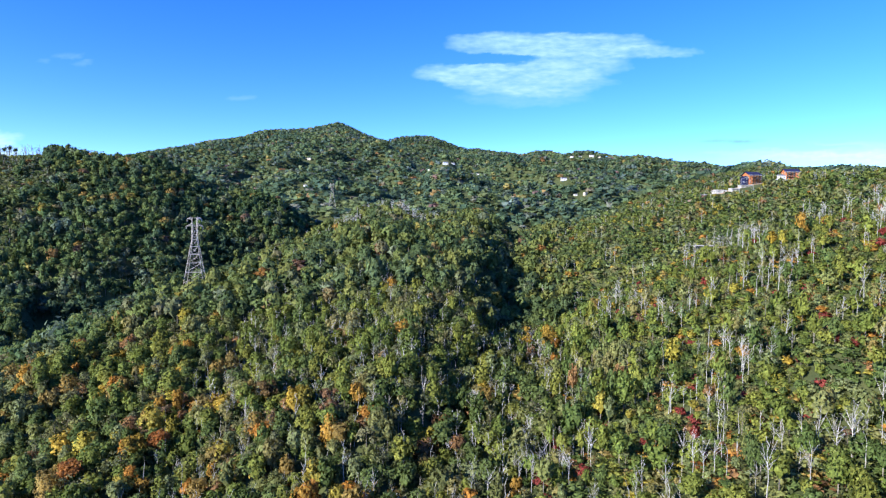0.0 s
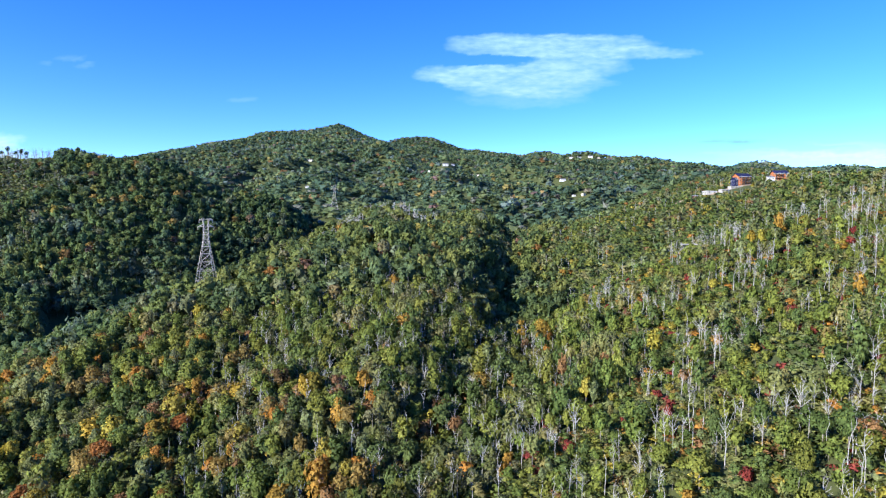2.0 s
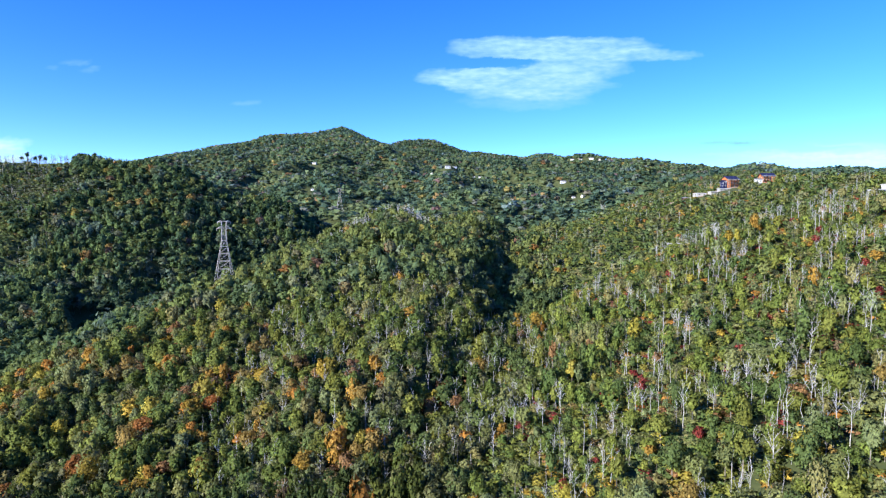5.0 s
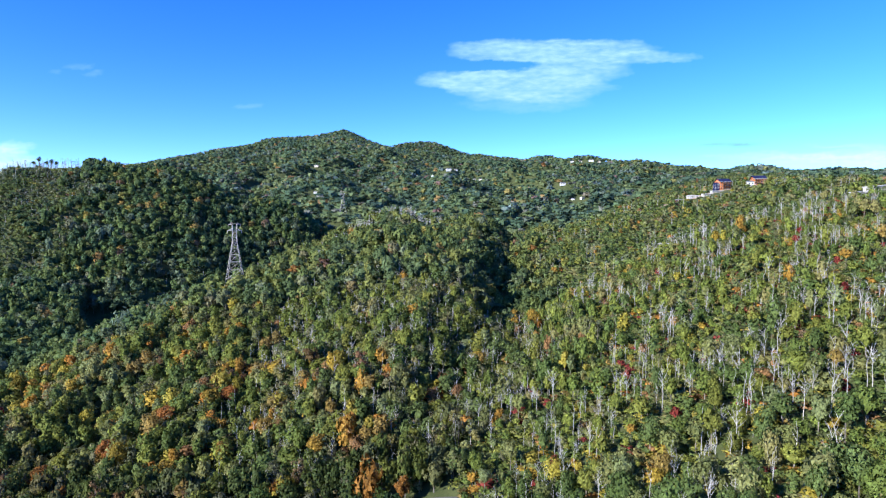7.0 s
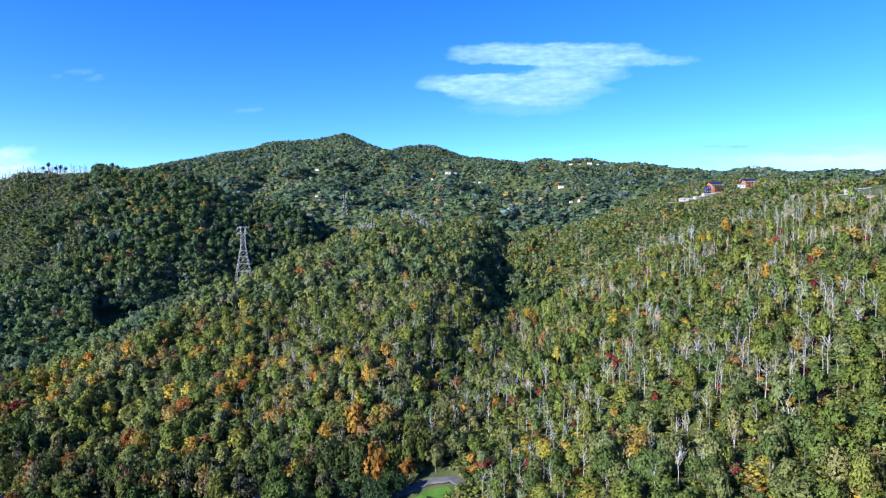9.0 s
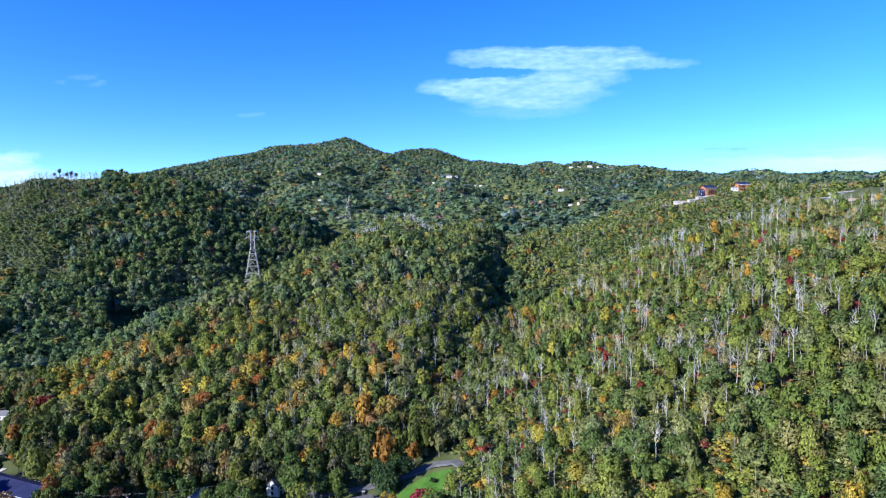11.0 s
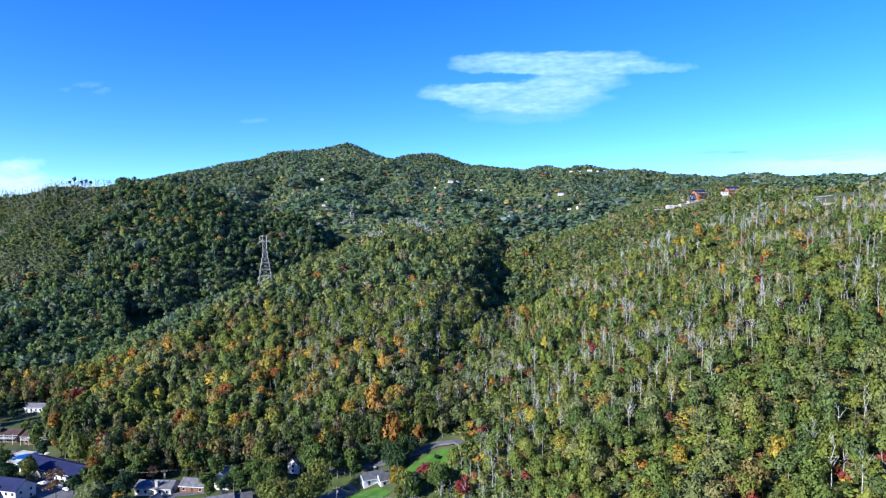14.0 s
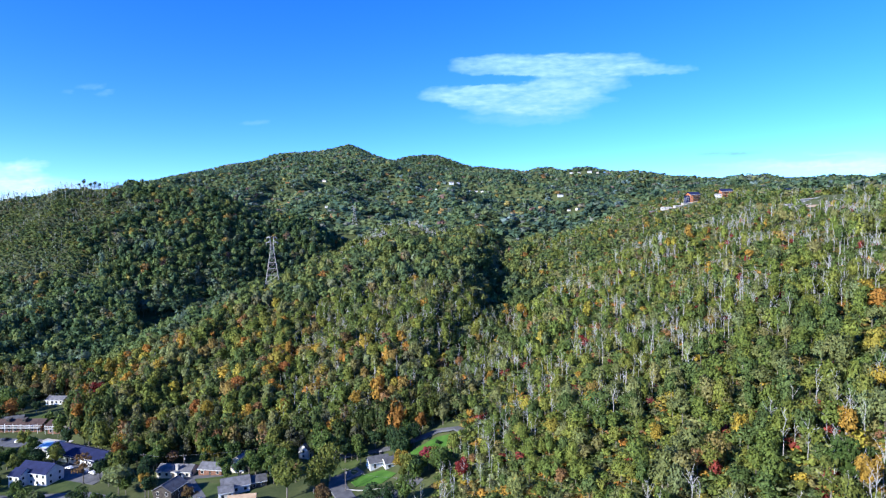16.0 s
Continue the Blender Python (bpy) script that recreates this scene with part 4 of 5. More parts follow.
def slab_house(x, y, z, rot, L, D, label):
    h = thing("hillside_deck", x, y, z, rot, label, "building")
    part("roof", box(0, 0, 0, L, D, 0.4, bevel=0.08), CONCRETE, h)
    part("wall", box(0, 1.0, -0.75, L - 1.5, D - 2.5, 1.1), CONCRETE, h)
    for k in range(5):
        part("post", box(-L / 2 + 0.6 + k * (L - 1.2) / 4, -D / 2 + 0.4, -4.2, 0.28, 0.28, 8.2), WOODPOLE, h)
    return h


slab_house(173, 540, level(173, 540) + 6.0, -6, 17, 5, "pale flat roof on posts standing out of the slope")
PALEROOF = noisy("pale_metal_roof", (0.36, 0.355, 0.34), (0.50, 0.495, 0.48), 0.3, 0.8)


def terrace(x, y, rot, L, D, rise, label, tilt=0.0, mat=None):
    """A pale slab cut into the slope on its retaining wall."""
    t = thing("terrace", x, y, level(x, y) + rise, rot, label, "terrace")
    t.matrix_basis = pose(x, y, level(x, y) + rise, 0, tilt, rot)
    part("slab", box(0, 0, 0, L, D, 0.5, bevel=0.08), mat or PALEROOF, t)
    part("retaining_wall", box(0, 0.3, -rise / 2 - 1.2, L - 0.6, D - 1.2, rise + 1.9), CONCRETE, t)
    for k in range(int(L / 4)):
        part("wall_post", box(-L / 2 + 2 + 4 * k, -D / 2 + 0.35, -rise / 2 - 1.2, 0.3, 0.3, rise + 1.9), WOODPOLE, t)
    return t


terrace(296, 506, 8, 20, 7, 2.2, "pale concrete slab on a retaining wall along the ridge")
terrace(322, 528, 10, 24, 6, 1.2, "long pale slab on the ridge above the burnt slope", -5)
terrace(345, 750, 4, 12, 7, 1.6, "pale concrete pad beside the log lodges")
terrace(386, 752, -4, 11, 6, 1.8, "pale concrete pad along the ridge road")
terrace(407, 747, 3, 10, 6, 1.8, "pale concrete pad along the ridge road")
terrace(300, 741, 6, 13, 6, 1.5, "white concrete pad below the log lodge")
terrace(285, 733, 8, 9, 6, 2.2, "white concrete foundation block on bare clay")
h = house(399, 562, 10, 6, 6, 9.5, 1.0, BROWN, CONCRETE, "tall narrow brick building among the ridge trees", 3, (0,), 3.0, "tower_house")
for mx, my, ml in ((395, 775, 12), (430, 765, 12)):
    house(mx, my, 5 * (mx % 5) - 10, ml, 9, 5.5, 2.4, WHITE, SLATE, "pale ridge house with a grey roof", 2)

# ---- houses scattered over the far mountain ----
for hx, hy, hl, turn in HOMES:
    big = hx in (18, 31)
    house(hx, hy, turn, hl * 0.72, hl * 0.42, 0.26 * hl, 0.12 * hl, WHITE if (hx + hy) % 3 else CREAM, SLATE, "far white mountain house standing clear of the forest" if not big else "large white lodge high on the mountain side", 3 if big else 2, (1,), 5.0)



# ---- ground covers, streets ----
def cover(name, outline, mat, lift, label, category, rings=5):
    """A lawn, yard or clearing: a thick sheet laid over the ground inside an outline round its middle."""
    P = np.array(outline, float)
    Q = []
    for a, b in zip(P, np.roll(P, -1, 0)):
        m = max(1, int(np.hypot(*(b - a)) / 4))
        Q += [a + (b - a) * k / m for k in range(m)]
    Q = np.array(Q)
    c = Q.mean(0)
    n = len(Q)
    verts, faces = [(c[0], c[1], level(*c) + lift)], []
    for k in range(1, rings + 1):
        for q in Q:
            p = c + (q - c) * k / rings
            verts.append((p[0], p[1], level(*p) + lift))
    for q in Q:
        verts.append((q[0], q[1], level(*q) - 0.4))
    for k in range(n):
        faces.append((0, 1 + k, 1 + (k + 1) % n))
        for g in range(rings):
            a, b = 1 + g * n, 1 + (g + 1) * n
            faces.append((a + k, b + k, b + (k + 1) % n, a + (k + 1) % n))
    return tagged(mesh_object(name, verts, faces, mat), label, category, kind="structure")


def street(name, line, width, mat, lift, label):
    """A road along a line, with a low edge on either side."""
    P = [Vector((a, b)) for a, b in line]
    pts = []
    for a, b in zip(P, P[1:]):
        m = max(1, int((b - a).length / 3))
        pts += [a.lerp(b, k / m) for k in range(m)]
    pts.append(P[-1])
    verts, faces = [], []
    for k, p in enumerate(pts):
        d = (pts[min(k + 1, len(pts) - 1)] - pts[max(k - 1, 0)]).normalized()
        s = Vector((-d.y, d.x)) * width / 2
        z = max(level(*(p + s)), level(*p), level(*(p - s))) + lift
        for q in (p + s * 1.02, p + s, p - s, p - s * 1.02):
            verts.append((q.x, q.y, z))
        for j in (-4, -1):
            v = verts[j]
            verts[j] = (v[0], v[1], z - 0.8)
    for k in range(len(pts) - 1):
        for j in range(3):
            faces.append((4 * k + j, 4 * k + j + 1, 4 * k + j + 5, 4 * k + j + 4))
    return tagged(mesh_object(name, verts, faces, mat), label, "road", kind="structure")


cover("lawn", [(-42, 263.5), (-30, 263.5), (-24, 269.5), (-31, 275), (-41, 273.5), (-45, 268.5)], LAWN, 0.22, "bright green round front lawn", "lawn")
cover("lawn", [(-20, 277), (-8, 272), (1, 273), (5, 283), (2, 290), (-6, 291), (-14, 287), (-23, 281)], LAWN, 0.24, "bright green lawn below the woods", "lawn")
cover("lawn", [(-62, 276), (-48, 272), (-42, 278), (-44, 290), (-60, 292)], DRYLAWN, 0.22, "mown grass beside the bungalow", "lawn")
cover("lawn", [(-118, 250), (-106, 248), (-104, 262), (-108, 276), (-116, 276)], DRYLAWN, 0.2, "mown front lawn by the side street", "lawn")
cover("lawn", [(-122, 281), (-104, 279), (-100, 284), (-122, 285)], DRYLAWN, 0.22, "strip of mown grass before a house", "lawn")
cover("lawn", [(-225, 276.5), (-178, 277), (-180, 296), (-222, 300)], DRYLAWN, 0.2, "mown grass round the white house", "lawn")
cover("lawn", [(-288, 372), (-248, 366), (-244, 390), (-286, 394)], DRYLAWN, 0.2, "mown grass behind the motel", "lawn")
cover("car_park", [(-300, 338), (-240, 334), (-240, 346), (-300, 352)], ASPHALT, 0.2, "grey asphalt car park in front of the motel", "car park")
cover("car_park", [(-208, 296), (-172, 282), (-168, 296), (-204, 312)], ASPHALT, 0.24, "asphalt yard before the long white building", "car park")
cover("pool_deck", [(-243, 333), (-223, 327), (-218, 340), (-238, 347)], CONCRETE, 0.3, "pale concrete deck round the motel pool", "deck")
cover("pool", [(-238, 335), (-226, 331.5), (-223, 339), (-235, 343)], POOLBLUE, 0.5, "pale blue motel swimming pool", "pool")
cover("bare_ground", [(272, 729), (300, 741), (326, 744), (324, 751), (296, 748), (268, 735)], DIRT, 0.4, "pale bare clay of the building site", "ground")
cover("bare_ground", [(298, 500), (330, 488), (362, 478), (364, 484), (332, 496), (300, 508)], DIRT, 0.5, "tan clay road cut along the ridge", "ground")
cover("bare_ground", [(226, 712), (238, 710), (241, 718), (230, 721)], DIRT, 0.4, "tan clay bank beside a new foundation", "ground")
cover("bare_ground", [(10, 292), (14, 292), (15, 297), (11, 297)], DIRT, 0.8, "patch of bare sandy bank under the trees", "ground")
street("road", [(-300, 277), (-215, 271), (-170, 271), (-140, 258), (-100, 238), (-60, 246), (-20, 254), (-14, 262)], 7, ASPHALT, 0.16, "grey asphalt street between the houses")
street("road", [(-104, 243), (-112, 262), (-124, 279), (-126, 284), (-108, 286)], 5, ASPHALT, 0.22, "narrow asphalt side street")
street("road", [(-44, 252), (-50, 264), (-52, 272), (-42, 279)], 8, ASPHALT, 0.2, "asphalt end of the side street")
street("road", [(-62, 298), (-40, 294), (-27, 293), (-16, 294), (-5, 296), (4, 293), (9, 286)], 4.5, ASPHALT, 0.3, "narrow lane along the foot of the woods")
street("kerb", [(-47, 262), (-38, 259), (-27, 259)], 0.4, CONCRETE, 0.34, "pale concrete kerb round the lawn")


# ---- poles, wires, cars ----
def pole(x, y, height=11):
    t = thing("utility_pole", x, y, level(x, y) - 0.3, 10, "weathered wooden utility pole with a crossarm", "pole", "utility poles")
    bm = bmesh.new()
    bmesh.ops.create_cone(bm, cap_ends=True, segments=8, radius1=0.22, radius2=0.14, depth=height, matrix=Matrix.Translation((0, 0, height / 2)))
    part("post", bm, WOODPOLE, t)
    arm = part("crossarm", box(0, 0, height - 0.8, 2.6, 0.14, 0.16), WOODPOLE, t)
    for k in (-1.15, 0.0, 1.15):
        part("insulator", box(k, 0, height - 0.58, 0.12, 0.12, 0.28), CONCRETE, arm)
    part("transformer", box(0.4, 0, height - 2.3, 0.5, 0.5, 1.0, bevel=0.1), STEEL, t)
    return x, y, level(x, y) - 0.3 + height - 0.4


def wire(a, b, sag=1.2):
    pts = [Vector(a).lerp(Vector(b), k / 12) - Vector((0, 0, sag * 4 * (k / 12) * (1 - k / 12))) for k in range(13)]
    ob = new("overhead_wire")
    bm = rods([(p, q, 0.022) for p, q in zip(pts, pts[1:])])
    me = bpy.data.meshes.new("overhead_wire")
    bm.to_mesh(me)
    bm.free()
    me.materials.append(WIRE)
    bpy.data.objects.remove(ob)
    return tagged(new("overhead_wire", me), "thin sagging overhead wire between poles", "wire", "overhead wires")


tops = [pole(-152, 291), pole(-130, 287), pole(-84, 294), pole(-46, 260), pole(-22, 247), pole(-104, 240), pole(-290, 400), pole(-250, 408)]
for a, b in ((0, 1), (1, 2), (1, 5), (3, 4), (6, 7)):
    wire(tops[a], tops[b])


def car(x, y, rot, paint, label, group="parked cars"):
    t = thing("car", x, y, level(x, y) + 0.22, rot, label, "car", group)
    part("body", extruded([(-2.2, 0.35), (2.2, 0.35), (2.25, 0.75), (2.1, 0.95), (1.1, 1.0), (-2.0, 1.0), (-2.25, 0.85)], -0.88, 0.88), paint, t)
    cab = part("cabin", extruded([(1.0, 1.0), (0.35, 1.48), (-1.3, 1.5), (-1.9, 1.0)], -0.78, 0.78), paint, t)
    part("windscreen", extruded([(1.02, 1.04), (0.42, 1.46), (0.46, 1.47), (1.08, 1.04)], -0.7, 0.7), GLASS, cab)
    for k in (-0.8, 0.8):
        part("side_window", box(k, -0.45, 1.24, 0.03, 1.7, 0.34), GLASS, cab)
    for sx in (-0.85, 0.85):
        for sy in (-1.35, 1.35):
            bm = bmesh.new()
            bmesh.ops.create_cone(bm, cap_ends=True, segments=14, radius1=0.34, radius2=0.34, depth=0.22, matrix=Matrix.Translation((sx, sy, 0.34)) @ Matrix.Rotation(radians(90), 4, "Y"))
            w = part("wheel", bm, RUBBER, t)
            bm = bmesh.new()
            bmesh.ops.create_cone(bm, cap_ends=True, segments=10, radius1=0.19, radius2=0.19, depth=0.25, matrix=Matrix.Translation((sx, sy, 0.34)) @ Matrix.Rotation(radians(90), 4, "Y"))
            part("rim", bm, STEEL, w)
    for k in (-0.6, 0.6):
        part("headlight", box(k, 2.2, 0.72, 0.3, 0.08, 0.14), GLASS, t)


PAINTS = [noisy(nm, a, b, 0.5, 0.25) for nm, a, b in (("white_paint", (0.7, 0.7, 0.7), (0.78, 0.78, 0.78)), ("dark_paint", (0.02, 0.022, 0.03), (0.03, 0.032, 0.04)), ("silver_paint", (0.4, 0.41, 0.42), (0.5, 0.5, 0.5)), ("red_paint", (0.35, 0.03, 0.02), (0.42, 0.04, 0.03)))]
NAMES = ["white car parked on grey asphalt", "dark car parked on grey asphalt", "silver car parked on grey asphalt", "red car parked on grey asphalt"]
for k, (cx, cy, turn) in enumerate(((-197, 303, 66), (-192, 301, 64), (-186, 298, 66), (-180, 295, 62), (-25, 256, 80), (-21, 259, 75), (-284, 346, 2), (-276, 346, -3), (-262, 345, 4), (-252, 342, 0), (-110, 258, 25))):
    car(cx, cy, turn, PAINTS[(0, 1, 2, 0, 1, 0, 2, 3, 1, 0, 2)[k]], NAMES[(0, 1, 2, 0, 1, 0, 2, 3, 1, 0, 2)[k]])


# ---- single trees ----
def shape_mesh(name, tris, mat):
    n = len(tris)
    me = bpy.data.meshes.new(name)
    me.from_pydata(tris[:, :3].reshape(-1, 3).tolist(), [], np.arange(n * 3).reshape(-1, 3).tolist())
    me.materials.append(mat)
    if tris.shape[1] == 4:
        rounded(me, tris[:, 3])
    return me


SPECIES = {
    "green": ((0.075, 0.115, 0.026), "leafy green broadleaf tree with a rounded crown"),
    "olive": ((0.125, 0.145, 0.030), "yellow-green broadleaf tree turning to autumn"),
    "dark": ((0.035, 0.065, 0.024), "dense dark green tree"),
    "yellow": ((0.25, 0.18, 0.028), "golden yellow autumn tree"),
    "orange": ((0.25, 0.115, 0.028), "bright orange autumn maple"),
    "red": ((0.20, 0.030, 0.032), "deep red autumn tree"),
    "brown": ((0.16, 0.10, 0.045), "dull russet tree with thinning leaves"),
    "pale": ((0.17, 0.20, 0.075), "pale grey-green spreading tree"),
}
LEAF = {k: leaves("leaves_" + k, c) for k, (c, _) in SPECIES.items()}
BIG_SHAPES = [np.concatenate([crown_shape(110 + k, 850, 0.088, "broad"), core_shape("broad")]) for k in range(4)] + [np.concatenate([crown_shape(120 + k, 750, 0.098, "tall"), core_shape("tall")]) for k in range(2)] + [crown_shape(125, 420, 0.10, "thin")] + [np.concatenate([crown_shape(127, 650, 0.15, "conifer"), core_shape("conifer")])]
CROWNS = {(k, s): shape_mesh("crown", BIG_SHAPES[s], LEAF[k]) for k in SPECIES for s in range(len(BIG_SHAPES))}


def trunk_tris(seed):
    r = np.random.RandomState(seed)
    out = stick((0, 0, -0.04), (0.01, 0.01, 0.45), 0.022, 0.016, 6) + stick((0.01, 0.01, 0.45), (0.0, 0.02, 0.9), 0.016, 0.005, 5)
    for k in range(6):
        a, h = r.uniform(0, 6.28), r.uniform(0.3, 0.65)
        ln = r.uniform(0.16, 0.26)
        out += stick((0.01, 0.01, h), (np.cos(a) * ln, np.sin(a) * ln, h + ln * r.uniform(0.6, 1.2)), 0.008, 0.003, 4)
    return np.array(out)


TRUNKS = [shape_mesh("trunk", trunk_tris(140 + k), BARK) for k in range(3)]


def tree(x, y, kind, rad, hgt, base, shape, group=""):
    t = thing("tree", x, y, level(x, y), (x * 37 + y * 61) % 360, SPECIES[kind][1], "tree", group)
    tr = new("trunk", TRUNKS[int(x + y) % 3])
    tr.parent = t
    tr.scale = (base + hgt,) * 3
    cr = new("crown", CROWNS[kind, shape])
    cr.parent = t
    cr.location, cr.scale = (0, 0, base), (rad, rad, hgt)
    return t


r = np.random.RandomState(77)
for x, y, rad, hgt, base in SINGLE_TREES:
    k = r.choice(["green", "olive", "dark", "yellow", "orange", "red", "brown", "pale"], p=[0.46, 0.30, 0.13, 0.05, 0.005, 0.01, 0.025, 0.02])
    tree(float(x), float(y), str(k), float(rad), float(hgt), float(base), int(r.choice([0, 1, 2, 3, 4, 5, 6])), "young trees on the slope")
BARE_MESH = [[shape_mesh("branch" if k else "trunk", p, DEADWOOD) for k, p in enumerate(bare_pieces(80 + q, 6 + q, 2))] for q in range(5)]
for x, y in SINGLE_SNAGS:
    t = thing("dead_tree", float(x), float(y), level(x, y) - 0.2, r.uniform(0, 360), "bleached leafless dead tree on the burnt slope", "dead tree", "dead trees on the slope")
    hh = r.uniform(8, 15)
    for me in BARE_MESH[r.randint(5)]:
        o = new("branch" if me.name.startswith("branch") else "trunk", me)
        o.parent = t
        o.scale = (hh,) * 3
# trees of the valley floor and the striking autumn trees
for x, y, kind, rad, hgt, base, shape in (
        (-71, 256, "olive", 8.5, 16, 2.5, 0), (-153, 270, "pale", 9, 13, 1.5, 1), (-178, 284, "brown", 5.5, 11, 3, 6), (-168, 290, "dark", 5, 11, 3, 2), (-60, 262, "olive", 5, 14, 2, 4), (-55, 270, "olive", 5.5, 15, 3, 5), (-62, 285, "green", 7, 17, 4, 0),
        (-80, 280, "green", 6, 13, 2, 3), (-88, 284, "green", 6, 13, 3, 1), (-9, 266, "red", 5, 9, 2, 0), (6, 246, "red", 4.5, 9, 2, 2), (-22, 268, "yellow", 5, 10, 2, 1), (-14, 260, "dark", 5, 10, 2, 3), (-18, 262, "olive", 5, 12, 2, 0), (-3, 262, "green", 5, 10, 2, 2), (-4, 256, "green", 6, 13, 2, 1),
        (-46, 293, "orange", 4.5, 7, 2, 1), (-52, 296, "red", 3.5, 6, 2, 6), (-23, 287, "dark", 4.5, 13, 1, 7), (-27, 287, "dark", 4, 13, 1, 4), (-5, 284, "dark", 2.0, 2.5, 0.2, 2), (-145, 281, "dark", 5, 12, 2, 3), (-148, 296, "green", 5, 12, 2, 0), (-108, 294, "green", 6, 12, 2, 1), (-100, 278, "dark", 4, 9, 2, 0),
        (-114, 256, "brown", 4, 7, 2, 2), (-136, 264, "dark", 5, 10, 2, 3), (-142, 272, "dark", 5.5, 11, 2, 1), (-160, 300, "green", 6, 13, 2, 0), (-150, 306, "green", 6, 13, 2, 2), (-170, 306, "olive", 5, 11, 2, 3), (-176, 314, "yellow", 5, 11, 3, 1),
        (-212, 300, "dark", 4, 9, 2, 4), (-222, 306, "green", 5, 10, 2, 1), (-228, 320, "green", 5, 11, 2, 2), (-215, 330, "dark", 5, 11, 2, 3), (-205, 336, "green", 5.5, 12, 2, 0), (-240, 330, "olive", 5, 10, 2, 1), (-232, 350, "green", 5, 11, 3, 2), (-222, 360, "green", 6, 14, 3, 0), (-212, 352, "olive", 6, 14, 3, 5),
        (-236, 376, "green", 6, 15, 3, 4), (-226, 384, "olive", 6, 15, 3, 0), (-240, 392, "dark", 5, 12, 2, 1), (-302, 402, "green", 6, 14, 2, 5), (-312, 412, "dark", 5, 13, 2, 3), (-262, 427, "dark", 6, 14, 2, 2), (-258, 420, "dark", 6, 13, 2, 1), (-300, 424, "brown", 5, 11, 2, 0), (-290, 430, "orange", 5, 11, 3, 2),
        (-241, 404, "red", 6.5, 13, 3, 1), (-262, 432, "orange", 6, 14, 3, 0), (-276, 440, "orange", 6, 13, 3, 3), (-252, 440, "yellow", 6, 14, 3, 2), (-212, 272, "dark", 4, 10, 2, 3), (-225, 282, "dark", 4, 10, 2, 2), (-230, 296, "green", 5, 11, 2, 1),
        (46, 462, "yellow", 3.6, 11, 9, 6), (60, 475, "yellow", 5.5, 12, 4, 4), (62, 470, "orange", 3.5, 7, 3, 1), (76, 320, "red", 3.0, 4.5, 0.5, 0), (72, 318, "orange", 3.0, 4, 0.5, 6), (76, 221, "red", 2.2, 4, 1, 2), (-133, 370, "orange", 6.0, 10, 3, 0), (-175, 328, "orange", 5.0, 10, 4, 2), (-170, 336, "orange", 5.5, 11, 4, 1),
        (-114, 379, "yellow", 5.5, 10, 4, 3), (-107, 384, "orange", 5.5, 10, 4, 1), (-115, 330, "yellow", 5.0, 11, 3, 0), (-52, 332, "yellow", 5.5, 11, 4, 1), (-46, 338, "olive", 5.5, 12, 4, 2), (-39, 372, "brown", 5, 11, 4, 6), (-68, 394, "brown", 5.5, 10, 4, 1), (-150, 352, "orange", 5.5, 11, 4, 0), (-143, 346, "yellow", 5, 11, 4, 5), (-96, 346, "orange", 5, 10, 4, 2),
        (-109, 283, "green", 4.5, 9, 2, 0), (-97, 284, "green", 5, 11, 2, 3), (-60, 290, "green", 6, 14, 2, 0), (-51, 289, "dark", 5, 13, 1.5, 2), (-45, 289, "green", 4.5, 12, 2, 1), (-17, 289.5, "dark", 4.5, 11, 1.5, 3), (-66, 300, "green", 5, 15, 3, 4), (-120, 300, "green", 6, 14, 2, 3), (-90, 302, "olive", 6, 15, 3, 1),
        (-258, 602, "green", 5, 16, 2, 4), (-250, 606, "dark", 4.5, 14, 2, 5)):
    tree(x, y, kind, rad, hgt, base, shape, "trees of the valley")
# trees between the houses, clear of walls, streets and lawns
KEEP = [(-255, 335, 13), (-272, 333, 13), (-288, 334, 12), (-231, 334, 12), (-234, 326, 8), (-202, 289, 13), (-207, 283, 9), (-212, 321, 10), (-203, 317, 9), (-195, 314, 9), (-186, 310, 9), (-178, 306, 9), (-277, 358, 12), (-290, 358, 9), (-264, 357, 9), (-245, 353, 10), (-276, 372, 8), (-277, 416, 10), (-272, 404, 9), (-134, 289, 9), (-139, 279, 9), (-147, 283, 6), (-126, 264, 8), (-116, 289, 8), (-98, 268, 9),
        (-90, 268, 8), (-101, 262, 7), (-89, 251, 8), (-126, 249, 8), (-103, 291, 7), (-73, 303, 6), (-34, 281, 9), (-35, 268, 11), (-9, 282, 14), (-112, 262, 7), (-186, 296, 16), (-270, 345, 14), (-290, 345, 10), (-265, 382, 14), (-228, 336, 9), (-54, 282, 7), (-112, 284, 8), (-200, 274, 10), (-80, 262, 7), (-64, 296, 6), (-66, 288, 6)]
ROADS = [(-300, 277), (-215, 271), (-170, 271), (-140, 258), (-100, 238), (-60, 246), (-20, 254), (-44, 252), (-50, 264), (-52, 272), (-104, 243), (-112, 262), (-124, 279)]
x, y, r = scatter(-330, 0, 240, 440, 9.0, 40, lambda X, Y: cone(X, Y, 10) & in_town(X, Y))
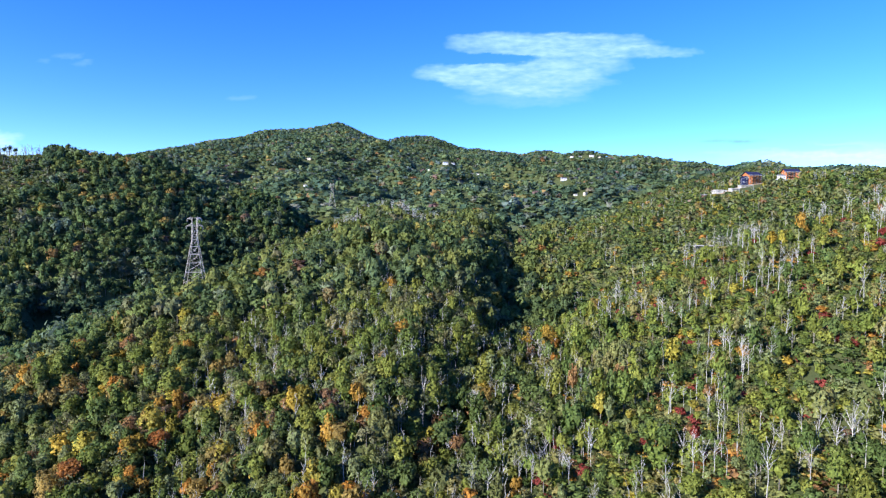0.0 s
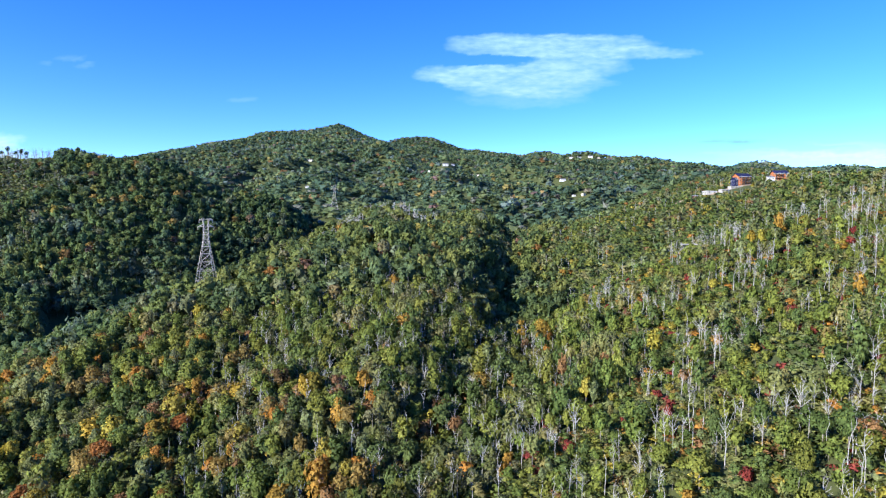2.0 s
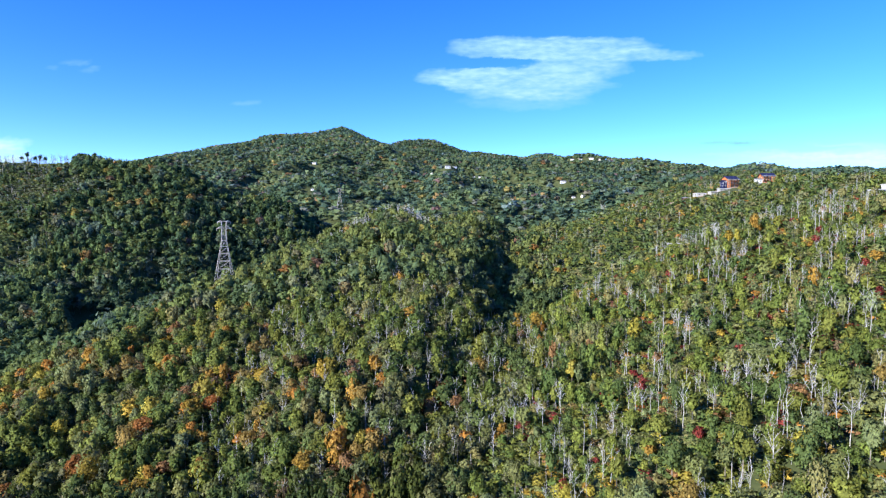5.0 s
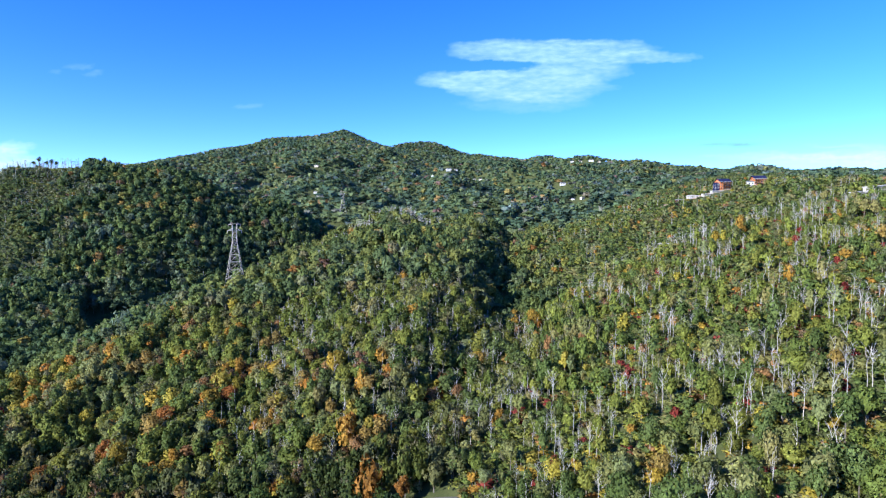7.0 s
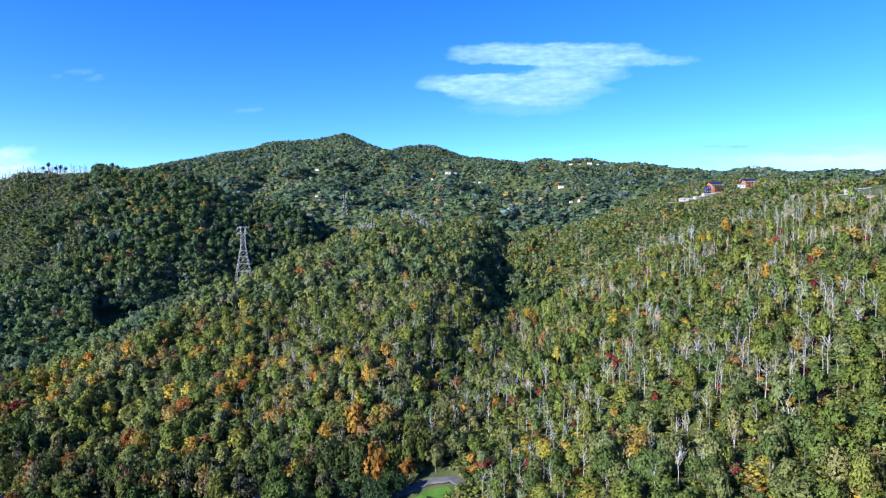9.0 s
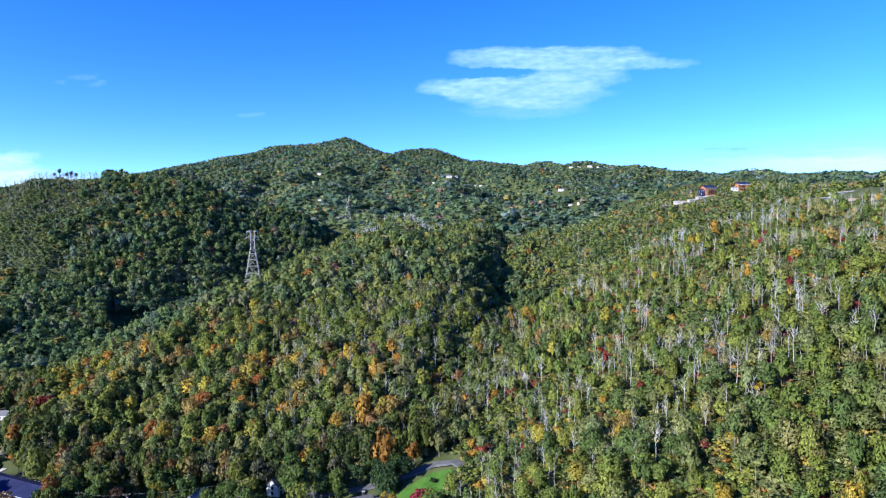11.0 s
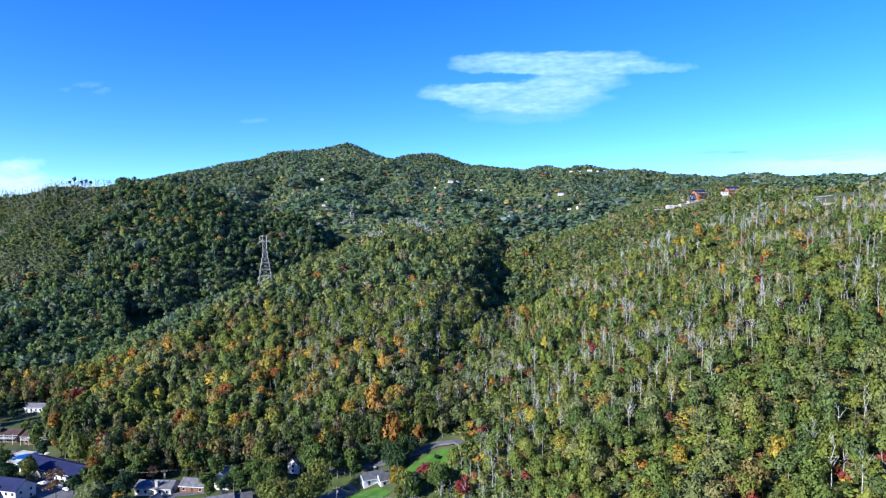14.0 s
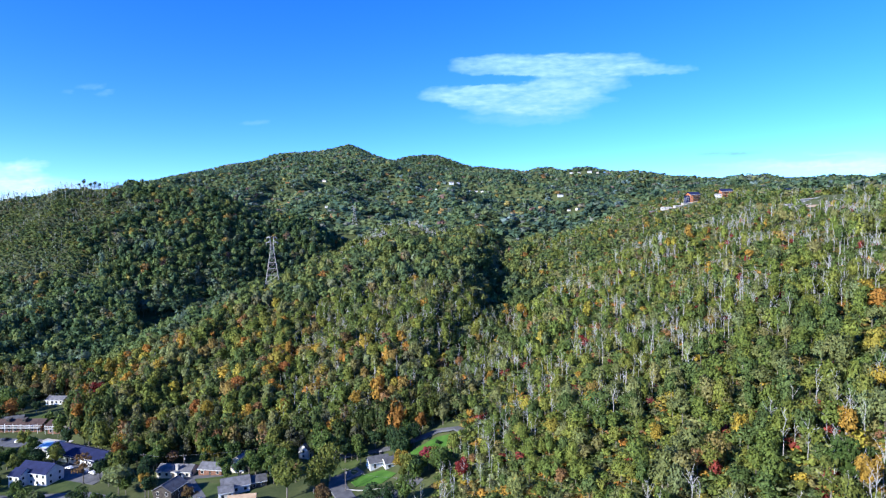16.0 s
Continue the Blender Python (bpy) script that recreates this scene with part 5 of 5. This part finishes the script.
for px, py in zip(x, y):
    near = min((px - a) ** 2 + (py - b) ** 2 - q * q for a, b, q in KEEP)
    onroad = min((px - a - (c - a) * s) ** 2 + (py - b - (d - b) * s) ** 2 for (a, b), (c, d) in zip(ROADS, ROADS[1:]) for s in np.linspace(0, 1, 9))
    if near > 4 and onroad > 36:
        kind = str(r.choice(["green", "olive", "dark", "yellow", "brown", "pale", "orange"], p=[0.36, 0.2, 0.24, 0.04, 0.06, 0.05, 0.05]))
        u = r.uniform(0.75, 1.15)
        tree(float(px), float(py), kind, float(r.uniform(3.4, 5.4) * u), float(r.uniform(7, 12) * u), float(r.uniform(0.8, 2.2)), int(r.choice([0, 1, 2, 3, 4, 5])), "trees of the valley")
for x, y, s in ((-566, 924, 14), (-556, 925, 10), (-550, 926, 12), (-543, 926, 10), (-573, 923, 9)):
    t = tree(x, y, "dark", 2.8, s * 0.5, s * 0.85, 4, "tall pines on the ridge")
    t["label"] = "tall bare-stemmed pine with a small dark crown"


# ---- clouds ----
def cloud(name, lobes, label, bright=1.0, y=4760.0, step=14.0, colour=(0.55, 0.88, 0.92)):
    """A thin sheet of cloud far behind the mountains; lobes: x, z, half width, half height, density."""
    L = np.array(lobes, float)
    x0, x1 = (L[:, 0] - 1.5 * L[:, 2]).min(), (L[:, 0] + 1.5 * L[:, 2]).max()
    z0, z1 = (L[:, 1] - 1.7 * L[:, 3]).min(), (L[:, 1] + 1.7 * L[:, 3]).max()
    X, Z = np.meshgrid(np.arange(x0, x1, step), np.arange(z0, z1, step * 0.6))
    wx, wz = X + 45 * ripple(X, Z * 2.5, 380, 51) + 14 * ripple(X, Z * 2, 90, 52), Z + 13 * ripple(X, Z * 3, 300, 53) + 5 * ripple(X, Z * 2, 70, 54)
    D = np.zeros(X.shape)
    for cx, cz, rx, rz, a in lobes:
        q = ((wx - cx) / rx) ** 2 + ((wz - cz) / rz) ** 2
        D += a * np.clip(1.25 - q, 0, 1) ** 0.8
    D = np.clip(D, 0, 1) * (0.86 + 0.14 * ripple(X, Z * 3, 120, 55))
    edge = np.minimum.reduce([X - X.min(), X.max() - X, (Z - Z.min()) * 2, (Z.max() - Z) * 2]) / (6 * step)
    D = D * np.clip(edge, 0, 1)
    ny_, nx_ = X.shape
    ii = np.arange(nx_ * ny_).reshape(ny_, nx_)
    F = np.stack([ii[:-1, :-1], ii[:-1, 1:], ii[1:, 1:], ii[1:, :-1]], -1).reshape(-1, 4)
    Y = y + 30 * ripple(X, Z * 2, 500, 56)
    m, n, l, bsdf = material("cloud_vapour")
    at, no, co, mp = n.new("ShaderNodeAttribute"), n.new("ShaderNodeTexNoise"), n.new("ShaderNodeTexCoord"), n.new("ShaderNodeMapping")
    at.attribute_name = "cloud_cover"
    mp.inputs["Scale"].default_value = (0.004, 0.004, 0.018)
    no.inputs["Scale"].default_value, no.inputs["Detail"].default_value, no.inputs["Roughness"].default_value = 1.4, 7, 0.62
    mr, mu = n.new("ShaderNodeMapRange"), n.new("ShaderNodeMath")
    mr.inputs["From Min"].default_value, mr.inputs["From Max"].default_value = 0.0, 0.62
    mu.operation = "MULTIPLY"
    mu.use_clamp = True
    em, tr, mx = n.new("ShaderNodeEmission"), n.new("ShaderNodeBsdfTransparent"), n.new("ShaderNodeMixShader")
    em.inputs["Color"].default_value, em.inputs["Strength"].default_value = (*colour, 1), 0.36 * bright
    l.new(co.outputs["Object"], mp.inputs["Vector"])
    l.new(mp.outputs[0], no.inputs["Vector"])
    l.new(no.outputs["Fac"], mr.inputs["Value"])
    l.new(mr.outputs[0], mu.inputs[0])
    l.new(at.outputs["Fac"], mu.inputs[1])
    l.new(mu.outputs[0], mx.inputs["Fac"])
    l.new(tr.outputs[0], mx.inputs[1])
    l.new(em.outputs[0], mx.inputs[2])
    l.new(mx.outputs[0], n["Material Output"].inputs["Surface"])
    ob = mesh_object(name, np.stack([X, Y, Z], -1).reshape(-1, 3), F.tolist(), m, True)
    av = ob.data.attributes.new("cloud_cover", "FLOAT", "POINT")
    av.data.foreach_set("value", D.astype(np.float32).ravel())
    return tagged(ob, label, "cloud", kind="structure")


cloud("cloud", [(646, 1449, 593, 88, 1), (1209, 1473, 439, 66, 0.8), (238, 1214, 439, 79, 1.1), (651, 1185, 615, 132, 0.9), (995, 1339, 439, 149, 0.8), (1558, 1401, 417, 48, 0.7), (653, 1048, 483, 79, 0.32), (323, 1335, 417, 40, -1.2)], "thin white cloud drifting in a clear blue sky", 1.0)
cloud("cloud", [(-2852, 1321, 114, 26, 0.2), (-2716, 1263, 79, 26, 0.22), (-3024, 1276, 53, 18, 0.14)], "faint wisps of cloud high in the sky", 0.95)
cloud("cloud", [(-1513, 1013, 105, 26, 0.3)], "faint wisp of cloud in the sky", 0.95)
cloud("cloud", [(-3380, 690, 170, 50, 0.45), (-3295, 480, 640, 105, 0.75), (-3637, 560, 420, 150, 0.7), (-3100, 430, 420, 60, 0.4)], "soft white cloud low over the ridge", 1.3, colour=(0.72, 0.92, 0.97))
cloud("cloud", [(3074, 596, 800, 56, 0.6), (2700, 640, 640, 30, 0.35), (3513, 622, 560, 80, 0.6), (3300, 720, 400, 22, 0.3)], "soft white cloud low over the ridge", 1.2, colour=(0.74, 0.94, 0.97))
cloud("cloud", [(2234, 728, 190, 20, 0.8), (2420, 742, 120, 14, 0.5)], "thin grey streak of cloud", 0.62, colour=(0.40, 0.66, 0.86))
